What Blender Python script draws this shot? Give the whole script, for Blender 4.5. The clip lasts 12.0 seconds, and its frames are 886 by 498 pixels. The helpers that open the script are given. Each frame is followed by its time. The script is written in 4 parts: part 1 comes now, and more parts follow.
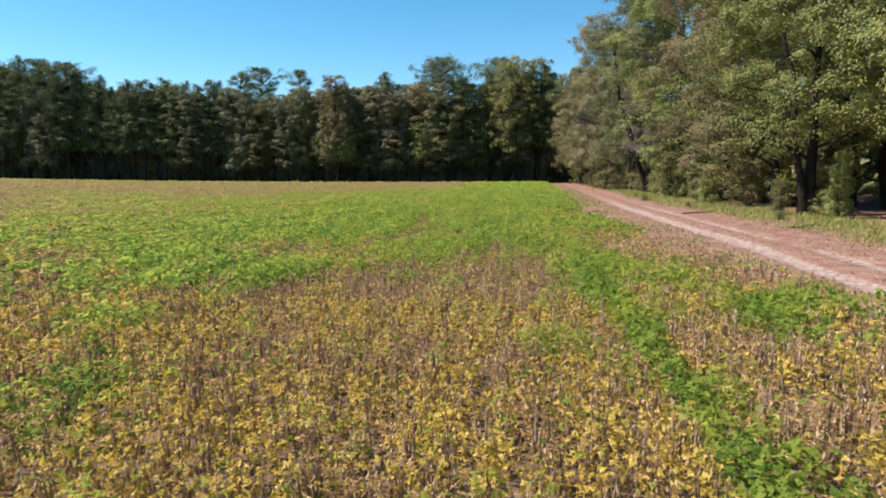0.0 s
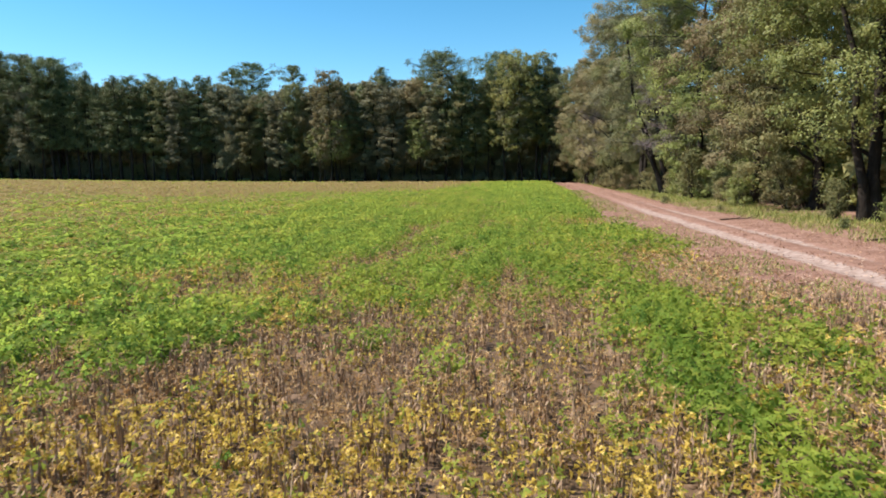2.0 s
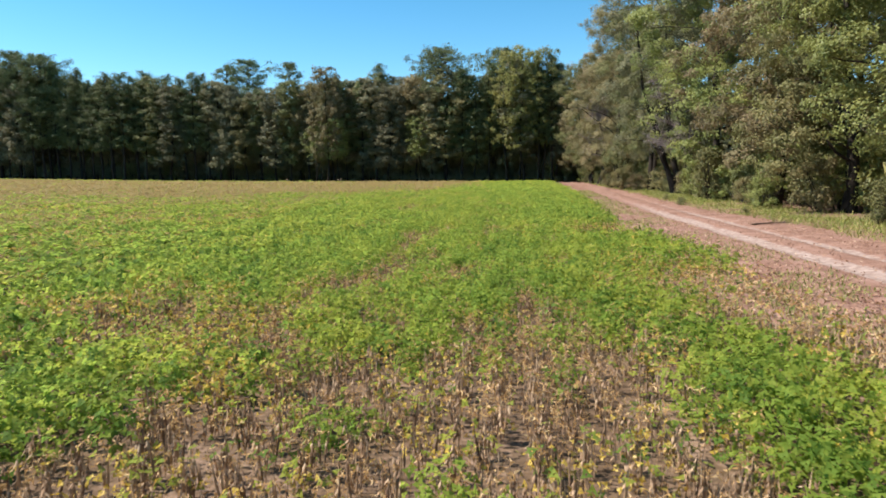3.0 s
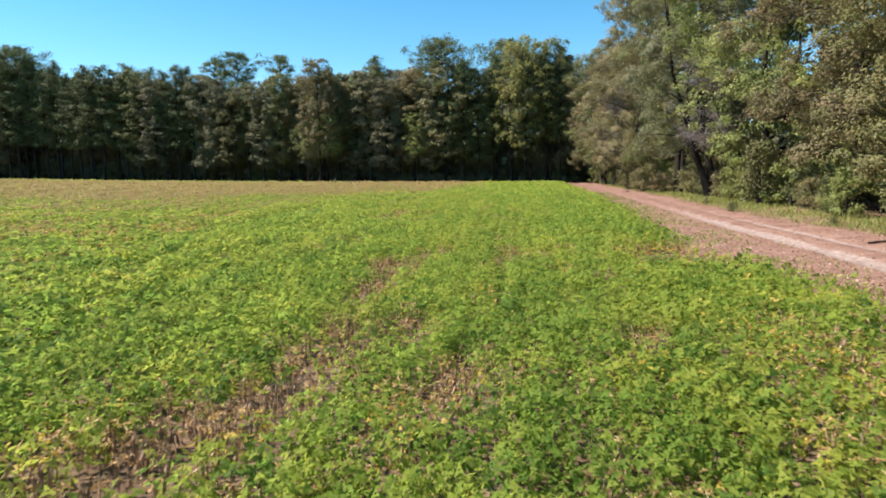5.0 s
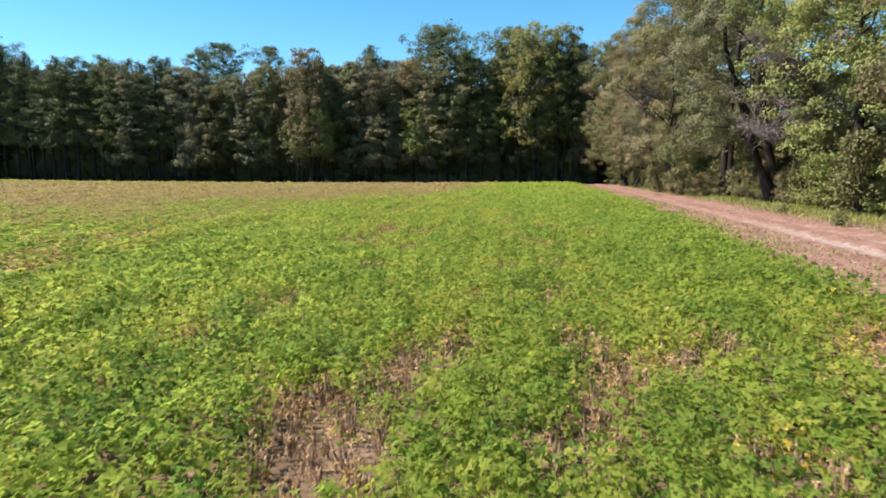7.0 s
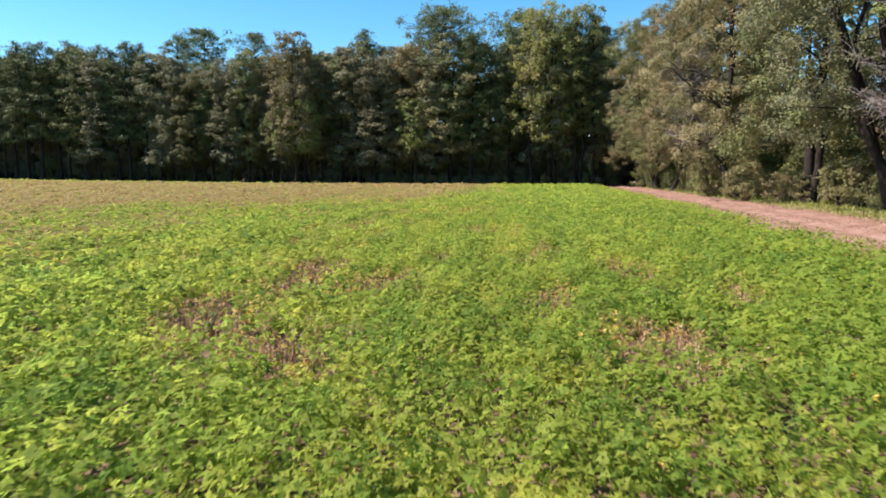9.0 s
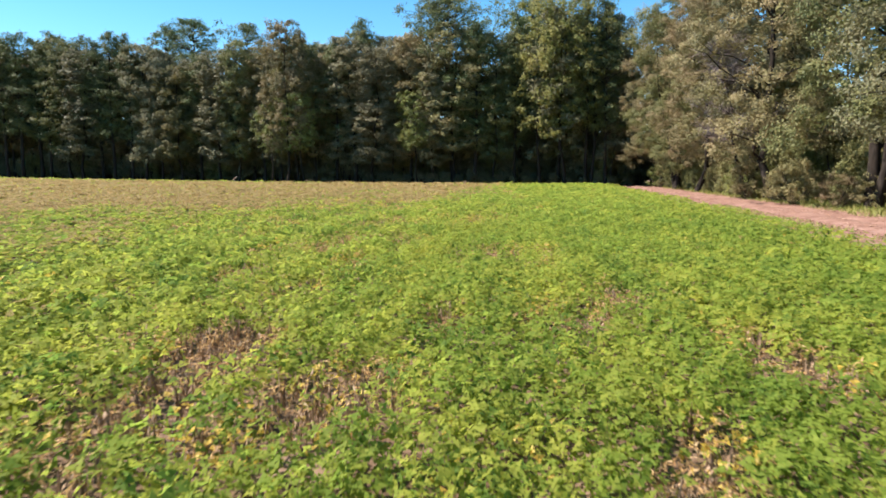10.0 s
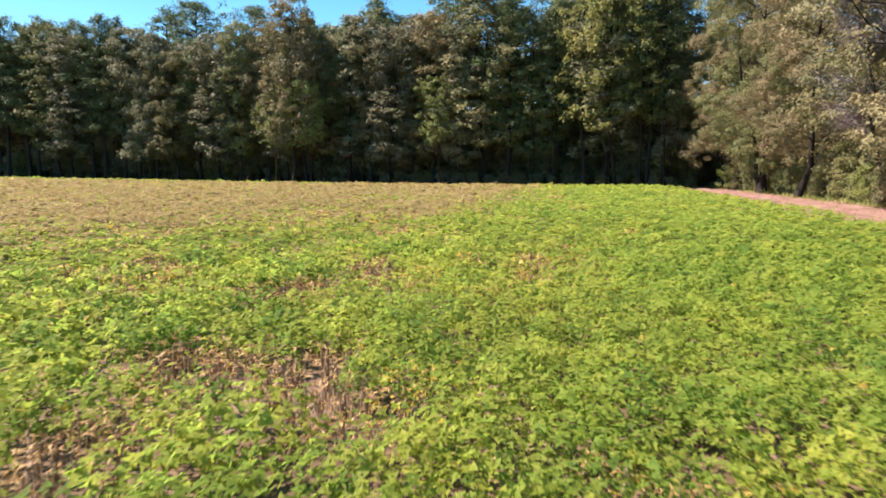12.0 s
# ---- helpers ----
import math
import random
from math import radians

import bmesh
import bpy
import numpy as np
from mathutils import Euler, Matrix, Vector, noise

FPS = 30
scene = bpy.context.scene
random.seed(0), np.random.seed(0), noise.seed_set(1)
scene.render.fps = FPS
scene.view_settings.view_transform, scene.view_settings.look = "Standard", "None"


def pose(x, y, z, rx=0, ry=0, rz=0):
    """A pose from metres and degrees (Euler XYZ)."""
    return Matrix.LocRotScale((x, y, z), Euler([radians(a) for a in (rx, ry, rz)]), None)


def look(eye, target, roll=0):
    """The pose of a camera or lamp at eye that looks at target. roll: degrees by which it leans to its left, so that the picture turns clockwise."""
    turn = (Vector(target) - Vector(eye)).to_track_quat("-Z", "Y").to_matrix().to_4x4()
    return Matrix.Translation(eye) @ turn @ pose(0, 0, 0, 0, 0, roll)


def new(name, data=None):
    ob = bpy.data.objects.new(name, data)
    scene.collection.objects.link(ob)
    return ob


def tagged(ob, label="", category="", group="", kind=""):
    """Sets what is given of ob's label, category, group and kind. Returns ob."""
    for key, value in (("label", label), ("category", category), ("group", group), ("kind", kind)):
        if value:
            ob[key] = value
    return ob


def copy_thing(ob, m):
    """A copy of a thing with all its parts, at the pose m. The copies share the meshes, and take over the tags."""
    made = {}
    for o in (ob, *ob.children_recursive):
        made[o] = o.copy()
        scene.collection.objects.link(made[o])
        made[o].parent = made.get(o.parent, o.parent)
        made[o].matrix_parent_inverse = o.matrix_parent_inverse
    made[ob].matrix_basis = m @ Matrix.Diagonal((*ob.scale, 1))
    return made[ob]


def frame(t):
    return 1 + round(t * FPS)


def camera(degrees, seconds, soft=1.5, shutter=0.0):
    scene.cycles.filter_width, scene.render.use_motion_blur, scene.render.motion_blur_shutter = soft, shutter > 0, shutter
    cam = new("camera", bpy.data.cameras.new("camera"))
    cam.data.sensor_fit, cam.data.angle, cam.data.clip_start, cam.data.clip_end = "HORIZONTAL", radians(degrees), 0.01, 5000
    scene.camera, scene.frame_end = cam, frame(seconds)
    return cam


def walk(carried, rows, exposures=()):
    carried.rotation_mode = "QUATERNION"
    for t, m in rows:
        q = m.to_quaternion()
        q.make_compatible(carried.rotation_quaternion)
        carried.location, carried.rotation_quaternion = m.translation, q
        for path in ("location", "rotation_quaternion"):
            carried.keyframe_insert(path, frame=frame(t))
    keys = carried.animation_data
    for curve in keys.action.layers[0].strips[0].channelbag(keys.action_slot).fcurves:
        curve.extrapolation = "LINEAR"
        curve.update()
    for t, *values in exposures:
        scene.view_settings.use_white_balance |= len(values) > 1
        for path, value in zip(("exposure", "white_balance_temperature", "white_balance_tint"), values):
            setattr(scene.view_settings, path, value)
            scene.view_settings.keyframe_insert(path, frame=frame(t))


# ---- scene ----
cam = camera(70.0, 12.0, 1.8, 0.14)
PATH = [
    (0, (0.78, 1.702, 2.47), (0.706, 3.687, 2.231), -0.6),
    (0.5, (0.764, 2.948, 2.487), (0.69, 4.932, 2.247), -0.6),
    (1, (0.75, 4.177, 2.494), (0.677, 6.161, 2.253), -0.7),
    (1.5, (0.735, 5.526, 2.5), (0.663, 7.51, 2.258), -0.7),
    (2, (0.72, 6.964, 2.509), (0.648, 8.948, 2.267), -0.7),
    (2.5, (0.672, 8.504, 2.512), (0.6, 10.488, 2.268), -0.6),
    (3, (0.633, 10.106, 2.507), (0.561, 12.089, 2.263), -0.7),
    (5, (0.606, 17.954, 2.388), (0.53, 19.938, 2.145), -0.6),
    (5.5, (0.497, 20.14, 2.4), (0.421, 22.124, 2.157), -0.5),
    (6, (0.397, 22.426, 2.404), (0.32, 24.41, 2.161), -0.6),
    (6.5, (0.293, 24.741, 2.396), (0.216, 26.724, 2.153), -0.6),
    (7, (0.196, 27.124, 2.394), (0.117, 29.107, 2.151), -0.6),
    (9, (0.255, 38.616, 2.109), (0.16, 40.6, 1.872), -0.3),
    (9.5, (0.114, 41.313, 2.137), (0.018, 43.296, 1.897), -0.3),
    (10, (-0.005, 44.025, 2.154), (-0.105, 46.008, 1.911), -0.2),
    (10.5, (-0.121, 46.802, 2.148), (-0.224, 48.785, 1.905), -0.2),
    (11, (-0.242, 49.497, 2.153), (-0.347, 51.48, 1.909), -0.1),
    (11.5, (-0.385, 52.405, 2.164), (-0.503, 54.386, 1.92), -0.1),
    (12, (-0.534, 55.372, 2.16), (-0.72, 57.348, 1.914), -0.1),
]
walk(cam, [(t, look(eye, target, roll)) for t, eye, target, roll in PATH], [(0, 0.97, 6650, 17), (3, 1.07, 6620, 14), (6, 1.17, 6620, 15), (9.5, 1.29, 6680, 18), (12, 1.54, 6900, 22)])

# ---- light ----
world = bpy.data.worlds.new("world")
scene.world = world
world.use_nodes = True
wn, wl = world.node_tree.nodes, world.node_tree.links
SUN_ELEV, SUN_AZ = radians(49), radians(-88)   # azimuth from +y, clockwise from above
sky = wn.new("ShaderNodeTexSky")
sky.sky_type = "NISHITA"
sky.sun_disc = False
sky.sun_elevation, sky.sun_rotation = SUN_ELEV, SUN_AZ
sky.air_density, sky.dust_density, sky.ozone_density = 0.85, 0.0, 3.0
clear = wn.new("ShaderNodeHueSaturation")
clear.inputs["Saturation"].default_value = 1.29
clear.inputs["Hue"].default_value = 0.481
wl.new(sky.outputs["Color"], clear.inputs["Color"])
wl.new(clear.outputs["Color"], wn["Background"].inputs["Color"])
wn["Background"].inputs["Strength"].default_value = 0.093
sun = new("sun", bpy.data.lights.new("sun", "SUN"))
sun.data.energy, sun.data.angle, sun.data.color = 4.8, radians(0.53), (1.0, 0.93, 0.82)
sun_way = Vector((math.sin(SUN_AZ) * math.cos(SUN_ELEV), math.cos(SUN_AZ) * math.cos(SUN_ELEV), math.sin(SUN_ELEV)))
sun.matrix_world = look(sun_way * 200, (0, 0, 0))

# ---- helpers of this scene ----
rng = np.random.default_rng(7)


def smooth(a, b, v):
    s = np.clip((np.asarray(v, float) - a) / (b - a), 0, 1)
    return s * s * (3 - 2 * s)


def lattice(ix, iy, seed):
    h = (ix * 374761393 + iy * 668265263 + seed * 1442695041).astype(np.int64) & 0x7FFFFFFF
    h = ((h ^ (h >> 13)) * 1274126177) & 0x7FFFFFFF
    return ((h ^ (h >> 16)) & 0xFFFF) / 65535.0


def value_noise(x, y, seed=0):
    ix, iy = np.floor(x).astype(np.int64), np.floor(y).astype(np.int64)
    fx, fy = x - ix, y - iy
    fx, fy = fx * fx * (3 - 2 * fx), fy * fy * (3 - 2 * fy)
    a, b = lattice(ix, iy, seed), lattice(ix + 1, iy, seed)
    c, d = lattice(ix, iy + 1, seed), lattice(ix + 1, iy + 1, seed)
    return (a * (1 - fx) + b * fx) * (1 - fy) + (c * (1 - fx) + d * fx) * fy


def fractal(x, y, seed=0):
    return 0.55 * value_noise(x, y, seed) + 0.3 * value_noise(x * 2.1, y * 2.1, seed + 5) + 0.15 * value_noise(x * 4.3, y * 4.3, seed + 9)


def rise(x, y):
    """Height of the land: flat near, a gentle swell towards the far left corner."""
    return smooth(25, 120, y) * (0.36 + 1.22 * np.clip((8 - np.asarray(x, float)) / 98, 0, 1.5) ** 1.8)


ROAD_Y = (-40, 15, 22, 30, 40, 51, 62, 75, 90, 105, 125)
ROAD_X = (5.5, 10.1, 10.7, 11.3, 11.9, 12.8, 13.8, 15.1, 16.6, 17.8, 19.5)
EDGE_Y = (-40, 12, 24, 36, 46, 58, 67, 80, 95, 110, 125)
EDGE_X = (6.0, 7.7, 7.5, 7.1, 8.2, 9.7, 10.7, 11.9, 13.2, 14.3, 15.5)
VERGE_Y = (-40, 24, 32, 45, 57, 66, 80, 95, 125)
VERGE_X = (11.5, 14.6, 15.2, 15.6, 16.4, 17.2, 18.6, 19.4, 22.0)


def road_x(y):
    return np.interp(y, ROAD_Y, ROAD_X)


def crop_edge(y):
    return np.interp(y, EDGE_Y, EDGE_X)


def verge_x(y):
    return np.interp(y, VERGE_Y, VERGE_X)


def mesh_of(name, verts, quads, mats, index=None, flat=True):
    """A mesh from arrays: verts (n, 3) and faces (m, 3) or (m, 4)."""
    me = bpy.data.meshes.new(name)
    verts, quads = np.asarray(verts, np.float32), np.asarray(quads, np.int32)
    me.vertices.add(len(verts))
    me.vertices.foreach_set("co", verts.ravel())
    me.loops.add(quads.size)
    me.loops.foreach_set("vertex_index", quads.ravel())
    me.polygons.add(len(quads))
    me.polygons.foreach_set("loop_start", np.arange(0, quads.size, quads.shape[1], dtype=np.int32))
    me.polygons.foreach_set("loop_total", np.full(len(quads), quads.shape[1], np.int32))
    me.polygons.foreach_set("use_smooth", np.full(len(quads), not flat))
    for m in mats:
        me.materials.append(m)
    if index is not None:
        me.polygons.foreach_set("material_index", np.asarray(index, np.int32))
    me.update(calc_edges=True)
    return me


def put(name, me, parent=None, label=""):
    ob = new(name, me)
    ob.parent = parent
    return tagged(ob, label)


def unit(v):
    return v / np.maximum(np.linalg.norm(v, axis=-1, keepdims=True), 1e-9)


def blades(base, along, side, length, width, fold=0.25):
    """Leaves: four corners each, base, two shoulders and tip, folded along the midrib."""
    along, side = unit(along), unit(side)
    side = unit(side - along * (side * along).sum(-1, keepdims=True))
    up = np.cross(side, along)
    length, width = np.asarray(length).reshape(-1, 1), np.asarray(width).reshape(-1, 1)
    mid = base + along * length * 0.45 + up * width * fold
    v = np.stack([base, mid + side * width * 0.5, base + along * length, mid - side * width * 0.5], 1).reshape(-1, 3)
    return v, np.arange(len(v)).reshape(-1, 4)


def leaflets(centre, along, side, length, width):
    """Small crop leaflets: a pointed tip and two broad shoulders each."""
    along, side = unit(along), unit(side)
    length, width = np.asarray(length).reshape(-1, 1), np.asarray(width).reshape(-1, 1)
    back = centre - along * length * 0.4
    v = np.stack([centre + along * length * 0.6, back + side * width * 0.5, back - side * width * 0.5], 1).reshape(-1, 3)
    return v, np.arange(len(v)).reshape(-1, 3)


def tube(points, radii, sides=6):
    """A tapered round limb along points."""
    points, radii = np.asarray(points, float), np.asarray(radii, float)
    ways = unit(np.gradient(points, axis=0))
    ref = np.where(np.abs(ways[:, 2:3]) > 0.9, [[1.0, 0, 0]], [[0, 0, 1.0]])
    a = unit(np.cross(ways, ref))
    b = np.cross(ways, a)
    ang = np.linspace(0, 2 * np.pi, sides, endpoint=False)
    ring = points[:, None] + radii[:, None, None] * (np.cos(ang)[None, :, None] * a[:, None] + np.sin(ang)[None, :, None] * b[:, None])
    n = len(points)
    i, j = np.meshgrid(np.arange(n - 1), np.arange(sides), indexing="ij")
    k = (j + 1) % sides
    q = np.stack([i * sides + j, i * sides + k, (i + 1) * sides + k, (i + 1) * sides + j], -1).reshape(-1, 4)
    return ring.reshape(-1, 3), q


def joined(pieces):
    vs, qs, n = [], [], 0
    for v, q in pieces:
        vs.append(v)
        qs.append(q + n)
        n += len(v)
    return np.concatenate(vs), np.concatenate(qs)


# ---- materials ----
def ramp(nt, fac, stops):
    r = nt.nodes.new("ShaderNodeValToRGB")
    while len(r.color_ramp.elements) < len(stops):
        r.color_ramp.elements.new(0.5)
    for e, (p, c) in zip(r.color_ramp.elements, stops):
        e.position, e.color = p, (*c, 1)
    nt.links.new(fac, r.inputs["Fac"])
    return r.outputs["Color"]


def squeeze(stops, k):
    """Draw the colours of a ramp together towards their mean."""
    mid = [sum(c[i] for _, c in stops) / len(stops) for i in range(3)]
    return [(p, tuple(m + k * (v - m) for v, m in zip(c, mid))) for p, c in stops]


def foliage(name, stops, translucent=0.35, rough=0.5, drift=0.0, gloss=0.3, patches=0.0, patch_scale=2.2):
    """Thin leaves: a colour for each leaf, a drift from plant to plant, light shining through."""
    m = bpy.data.materials.new(name)
    m.use_nodes = True
    nt = m.node_tree
    nt.nodes.clear()
    out = nt.nodes.new("ShaderNodeOutputMaterial")
    geo = nt.nodes.new("ShaderNodeNewGeometry")
    col = ramp(nt, geo.outputs["Random Per Island"], stops)
    if patches:
        tc = nt.nodes.new("ShaderNodeTexCoord")
        ns = nt.nodes.new("ShaderNodeTexNoise")
        ns.inputs["Scale"].default_value, ns.inputs["Detail"].default_value = patch_scale, 4
        ns.inputs["Roughness"].default_value = 0.62
        nt.links.new(tc.outputs["Object"], ns.inputs["Vector"])
        tint = nt.nodes.new("ShaderNodeHueSaturation")
        for sock, lo, hi in (("Hue", 0.5 + 0.028 * patches, 0.5 - 0.028 * patches), ("Value", 1 - 0.3 * patches, 1 + 0.3 * patches)):
            mr = nt.nodes.new("ShaderNodeMapRange")
            mr.inputs["From Min"].default_value, mr.inputs["From Max"].default_value = 0.32, 0.68
            mr.inputs["To Min"].default_value, mr.inputs["To Max"].default_value = lo, hi
            nt.links.new(ns.outputs["Fac"], mr.inputs["Value"])
            nt.links.new(mr.outputs[0], tint.inputs[sock])
        nt.links.new(col, tint.inputs["Color"])
        col = tint.outputs["Color"]
    if drift:
        info = nt.nodes.new("ShaderNodeObjectInfo")
        hsv = nt.nodes.new("ShaderNodeHueSaturation")
        for sock, lo, hi in (("Hue", 0.5 - 0.035 * drift, 0.5 + 0.03 * drift), ("Value", 1 - 0.3 * drift, 1 + 0.3 * drift)):
            mr = nt.nodes.new("ShaderNodeMapRange")
            mr.inputs["To Min"].default_value, mr.inputs["To Max"].default_value = lo, hi
            if sock == "Value":
                mul = nt.nodes.new("ShaderNodeMath")
                mul.operation = "MULTIPLY"
                mul.inputs[1].default_value = 7.31
                fr = nt.nodes.new("ShaderNodeMath")
                fr.operation = "FRACT"
                nt.links.new(info.outputs["Random"], mul.inputs[0])
                nt.links.new(mul.outputs[0], fr.inputs[0])
                nt.links.new(fr.outputs[0], mr.inputs["Value"])
            else:
                nt.links.new(info.outputs["Random"], mr.inputs["Value"])
            nt.links.new(mr.outputs[0], hsv.inputs[sock])
        nt.links.new(col, hsv.inputs["Color"])
        col = hsv.outputs["Color"]
    pr = nt.nodes.new("ShaderNodeBsdfPrincipled")
    pr.inputs["Roughness"].default_value = rough
    pr.inputs["Specular IOR Level"].default_value = gloss
    tr = nt.nodes.new("ShaderNodeBsdfTranslucent")
    mix = nt.nodes.new("ShaderNodeMixShader")
    mix.inputs["Fac"].default_value = translucent
    nt.links.new(col, pr.inputs["Base Color"])
    nt.links.new(col, tr.inputs["Color"])
    nt.links.new(pr.outputs[0], mix.inputs[1])
    nt.links.new(tr.outputs[0], mix.inputs[2])
    nt.links.new(mix.outputs[0], out.inputs["Surface"])
    return m


def rough_surface(name, stops, scale, detail_scale, bump=0.3, rough=0.9, stretch=(1, 1, 1), distance=0.02):
    """Soil, bark and the like: colour from two sizes of noise, fine relief."""
    m = bpy.data.materials.new(name)
    m.use_nodes = True
    nt = m.node_tree
    pr = nt.nodes["Principled BSDF"]
    pr.inputs["Roughness"].default_value = rough
    pr.inputs["Specular IOR Level"].default_value = 0.15
    tc = nt.nodes.new("ShaderNodeTexCoord")
    mp = nt.nodes.new("ShaderNodeMapping")
    mp.inputs["Scale"].default_value = stretch
    nt.links.new(tc.outputs["Object"], mp.inputs["Vector"])
    big, small = nt.nodes.new("ShaderNodeTexNoise"), nt.nodes.new("ShaderNodeTexNoise")
    big.inputs["Scale"].default_value, big.inputs["Detail"].default_value = scale, 5
    small.inputs["Scale"].default_value, small.inputs["Detail"].default_value = detail_scale, 6
    for n in (big, small):
        nt.links.new(mp.outputs["Vector"], n.inputs["Vector"])
    mix = nt.nodes.new("ShaderNodeMath")
    mix.operation = "MULTIPLY_ADD"
    mix.inputs[1].default_value = 0.5
    half = nt.nodes.new("ShaderNodeMath")
    half.operation = "MULTIPLY"
    half.inputs[1].default_value = 0.5
    nt.links.new(small.outputs["Fac"], half.inputs[0])
    nt.links.new(big.outputs["Fac"], mix.inputs[0])
    nt.links.new(half.outputs[0], mix.inputs[2])
    col = ramp(nt, mix.outputs[0], stops)
    nt.links.new(col, pr.inputs["Base Color"])
    bp = nt.nodes.new("ShaderNodeBump")
    bp.inputs["Strength"].default_value, bp.inputs["Distance"].default_value = bump, distance
    nt.links.new(small.outputs["Fac"], bp.inputs["Height"])
    nt.links.new(bp.outputs["Normal"], pr.inputs["Normal"])
    return m


soil = rough_surface("field_soil", [(0.3, (0.055, 0.036, 0.021)), (0.5, (0.12, 0.08, 0.05)), (0.7, (0.26, 0.18, 0.13))], 0.9, 14, 0.6)
litter_soil = rough_surface("leaf_strewn_soil", [(0.32, (0.125, 0.065, 0.048)), (0.5, (0.23, 0.134, 0.102)), (0.68, (0.325, 0.212, 0.172))], 1.3, 22, 0.6)


def worn_track(name):
    """Leaf-strewn soil that wears to pale sand where the wheels run."""
    m = rough_surface(name, [(0.32, (0.125, 0.065, 0.048)), (0.5, (0.23, 0.134, 0.102)), (0.68, (0.325, 0.212, 0.172))], 1.3, 22, 0.6)
    nt = m.node_tree
    pr = nt.nodes["Principled BSDF"]
    old = pr.inputs["Base Color"].links[0].from_socket
    at = nt.nodes.new("ShaderNodeAttribute")
    at.attribute_name = "bare_sand"
    grain = nt.nodes.new("ShaderNodeTexNoise")
    grain.inputs["Scale"].default_value, grain.inputs["Detail"].default_value = 5.0, 6
    tc = nt.nodes.new("ShaderNodeTexCoord")
    nt.links.new(tc.outputs["Object"], grain.inputs["Vector"])
    add = nt.nodes.new("ShaderNodeMath")
    add.operation = "ADD"
    nt.links.new(at.outputs["Fac"], add.inputs[0])
    nt.links.new(grain.outputs["Fac"], add.inputs[1])
    mr = nt.nodes.new("ShaderNodeMapRange")
    mr.inputs["From Min"].default_value, mr.inputs["From Max"].default_value = 0.75, 1.3
    nt.links.new(add.outputs[0], mr.inputs["Value"])
    pale = ramp(nt, grain.outputs["Fac"], [(0.3, (0.21, 0.148, 0.122)), (0.5, (0.285, 0.215, 0.186)), (0.7, (0.365, 0.295, 0.262))])
    mix = nt.nodes.new("ShaderNodeMix")
    mix.data_type = "RGBA"
    nt.links.new(mr.outputs["Result"], mix.inputs["Factor"])
    for k, sock in enumerate(mix.inputs):
        if sock.type == "RGBA" and sock.name == "A":
            nt.links.new(old, sock)
        if sock.type == "RGBA" and sock.name == "B":
            nt.links.new(pale, sock)
    out = [o for o in mix.outputs if o.type == "RGBA"][0]
    nt.links.new(out, pr.inputs["Base Color"])
    return m


track = worn_track("worn_track")
bark = rough_surface("bark", [(0.3, (0.022, 0.018, 0.014)), (0.5, (0.052, 0.042, 0.035)), (0.7, (0.12, 0.1, 0.085))], 2.0, 9, 0.8, stretch=(1, 1, 0.25), distance=0.05)
pine_bark = rough_surface("pine_bark", [(0.3, (0.035, 0.024, 0.018)), (0.5, (0.085, 0.06, 0.045)), (0.7, (0.17, 0.125, 0.095))], 2.5, 10, 0.8, stretch=(1, 1, 0.4), distance=0.05)
# bark at half its colour: shade under the crowns painted into trunks and limbs
shaded_bark = rough_surface("shaded_bark", [(0.3, (0.011, 0.009, 0.007)), (0.5, (0.026, 0.021, 0.017)), (0.7, (0.06, 0.05, 0.042))], 2.0, 9, 0.8, stretch=(1, 1, 0.25), distance=0.05)
grey_wood = rough_surface("weathered_wood", [(0.3, (0.13, 0.105, 0.102)), (0.5, (0.23, 0.195, 0.19)), (0.7, (0.34, 0.295, 0.285))], 3, 20, 0.5)

bean_green = foliage("bean_leaf_green", [(0.0, (0.235, 0.33, 0.056)), (0.5, (0.265, 0.36, 0.062)), (1.0, (0.295, 0.39, 0.07))], 0.66, 0.6, gloss=0.1, patches=0.8, patch_scale=1.1)
bean_lime = foliage("bean_leaf_turning", [(0.0, (0.289, 0.349, 0.0597)), (0.5, (0.311, 0.37, 0.0632)), (1.0, (0.335, 0.386, 0.0731))], 0.62, 0.6, gloss=0.12, patches=0.8, patch_scale=1.1)
bean_deep = foliage("bean_leaf_deep", [(0.0, (0.12, 0.21, 0.04)), (0.5, (0.15, 0.252, 0.047)), (1.0, (0.185, 0.29, 0.054))], 0.66, 0.6, gloss=0.12)
bean_yellow = foliage("bean_leaf_yellow", [(0.0, (0.34, 0.232, 0.04)), (0.35, (0.48, 0.345, 0.06)), (0.7, (0.6, 0.445, 0.09)), (1.0, (0.75, 0.58, 0.2))], 0.45, 0.6, gloss=0.12)
bean_dry = foliage("bean_leaf_dry", [(0.0, (0.24, 0.135, 0.058)), (0.4, (0.4, 0.245, 0.102)), (0.75, (0.53, 0.345, 0.15)), (1.0, (0.73, 0.54, 0.3))], 0.42, 0.75, gloss=0.1)
bean_tan = foliage("bean_leaf_tan", [(0.0, (0.308, 0.236, 0.1)), (0.5, (0.335, 0.262, 0.113)), (1.0, (0.362, 0.288, 0.128))], 0.4, 0.75, gloss=0.1)
bean_stalk = foliage("bean_stalk_dry", [(0.0, (0.17, 0.105, 0.065)), (0.5, (0.3, 0.2, 0.125)), (1.0, (0.48, 0.345, 0.22))], 0.1, 0.8)
grass_leaf = foliage("verge_grass", [(0.0, (0.1, 0.145, 0.03)), (0.4, (0.19, 0.24, 0.05)), (0.75, (0.29, 0.3, 0.08)), (1.0, (0.44, 0.39, 0.16))], 0.35, 0.6)
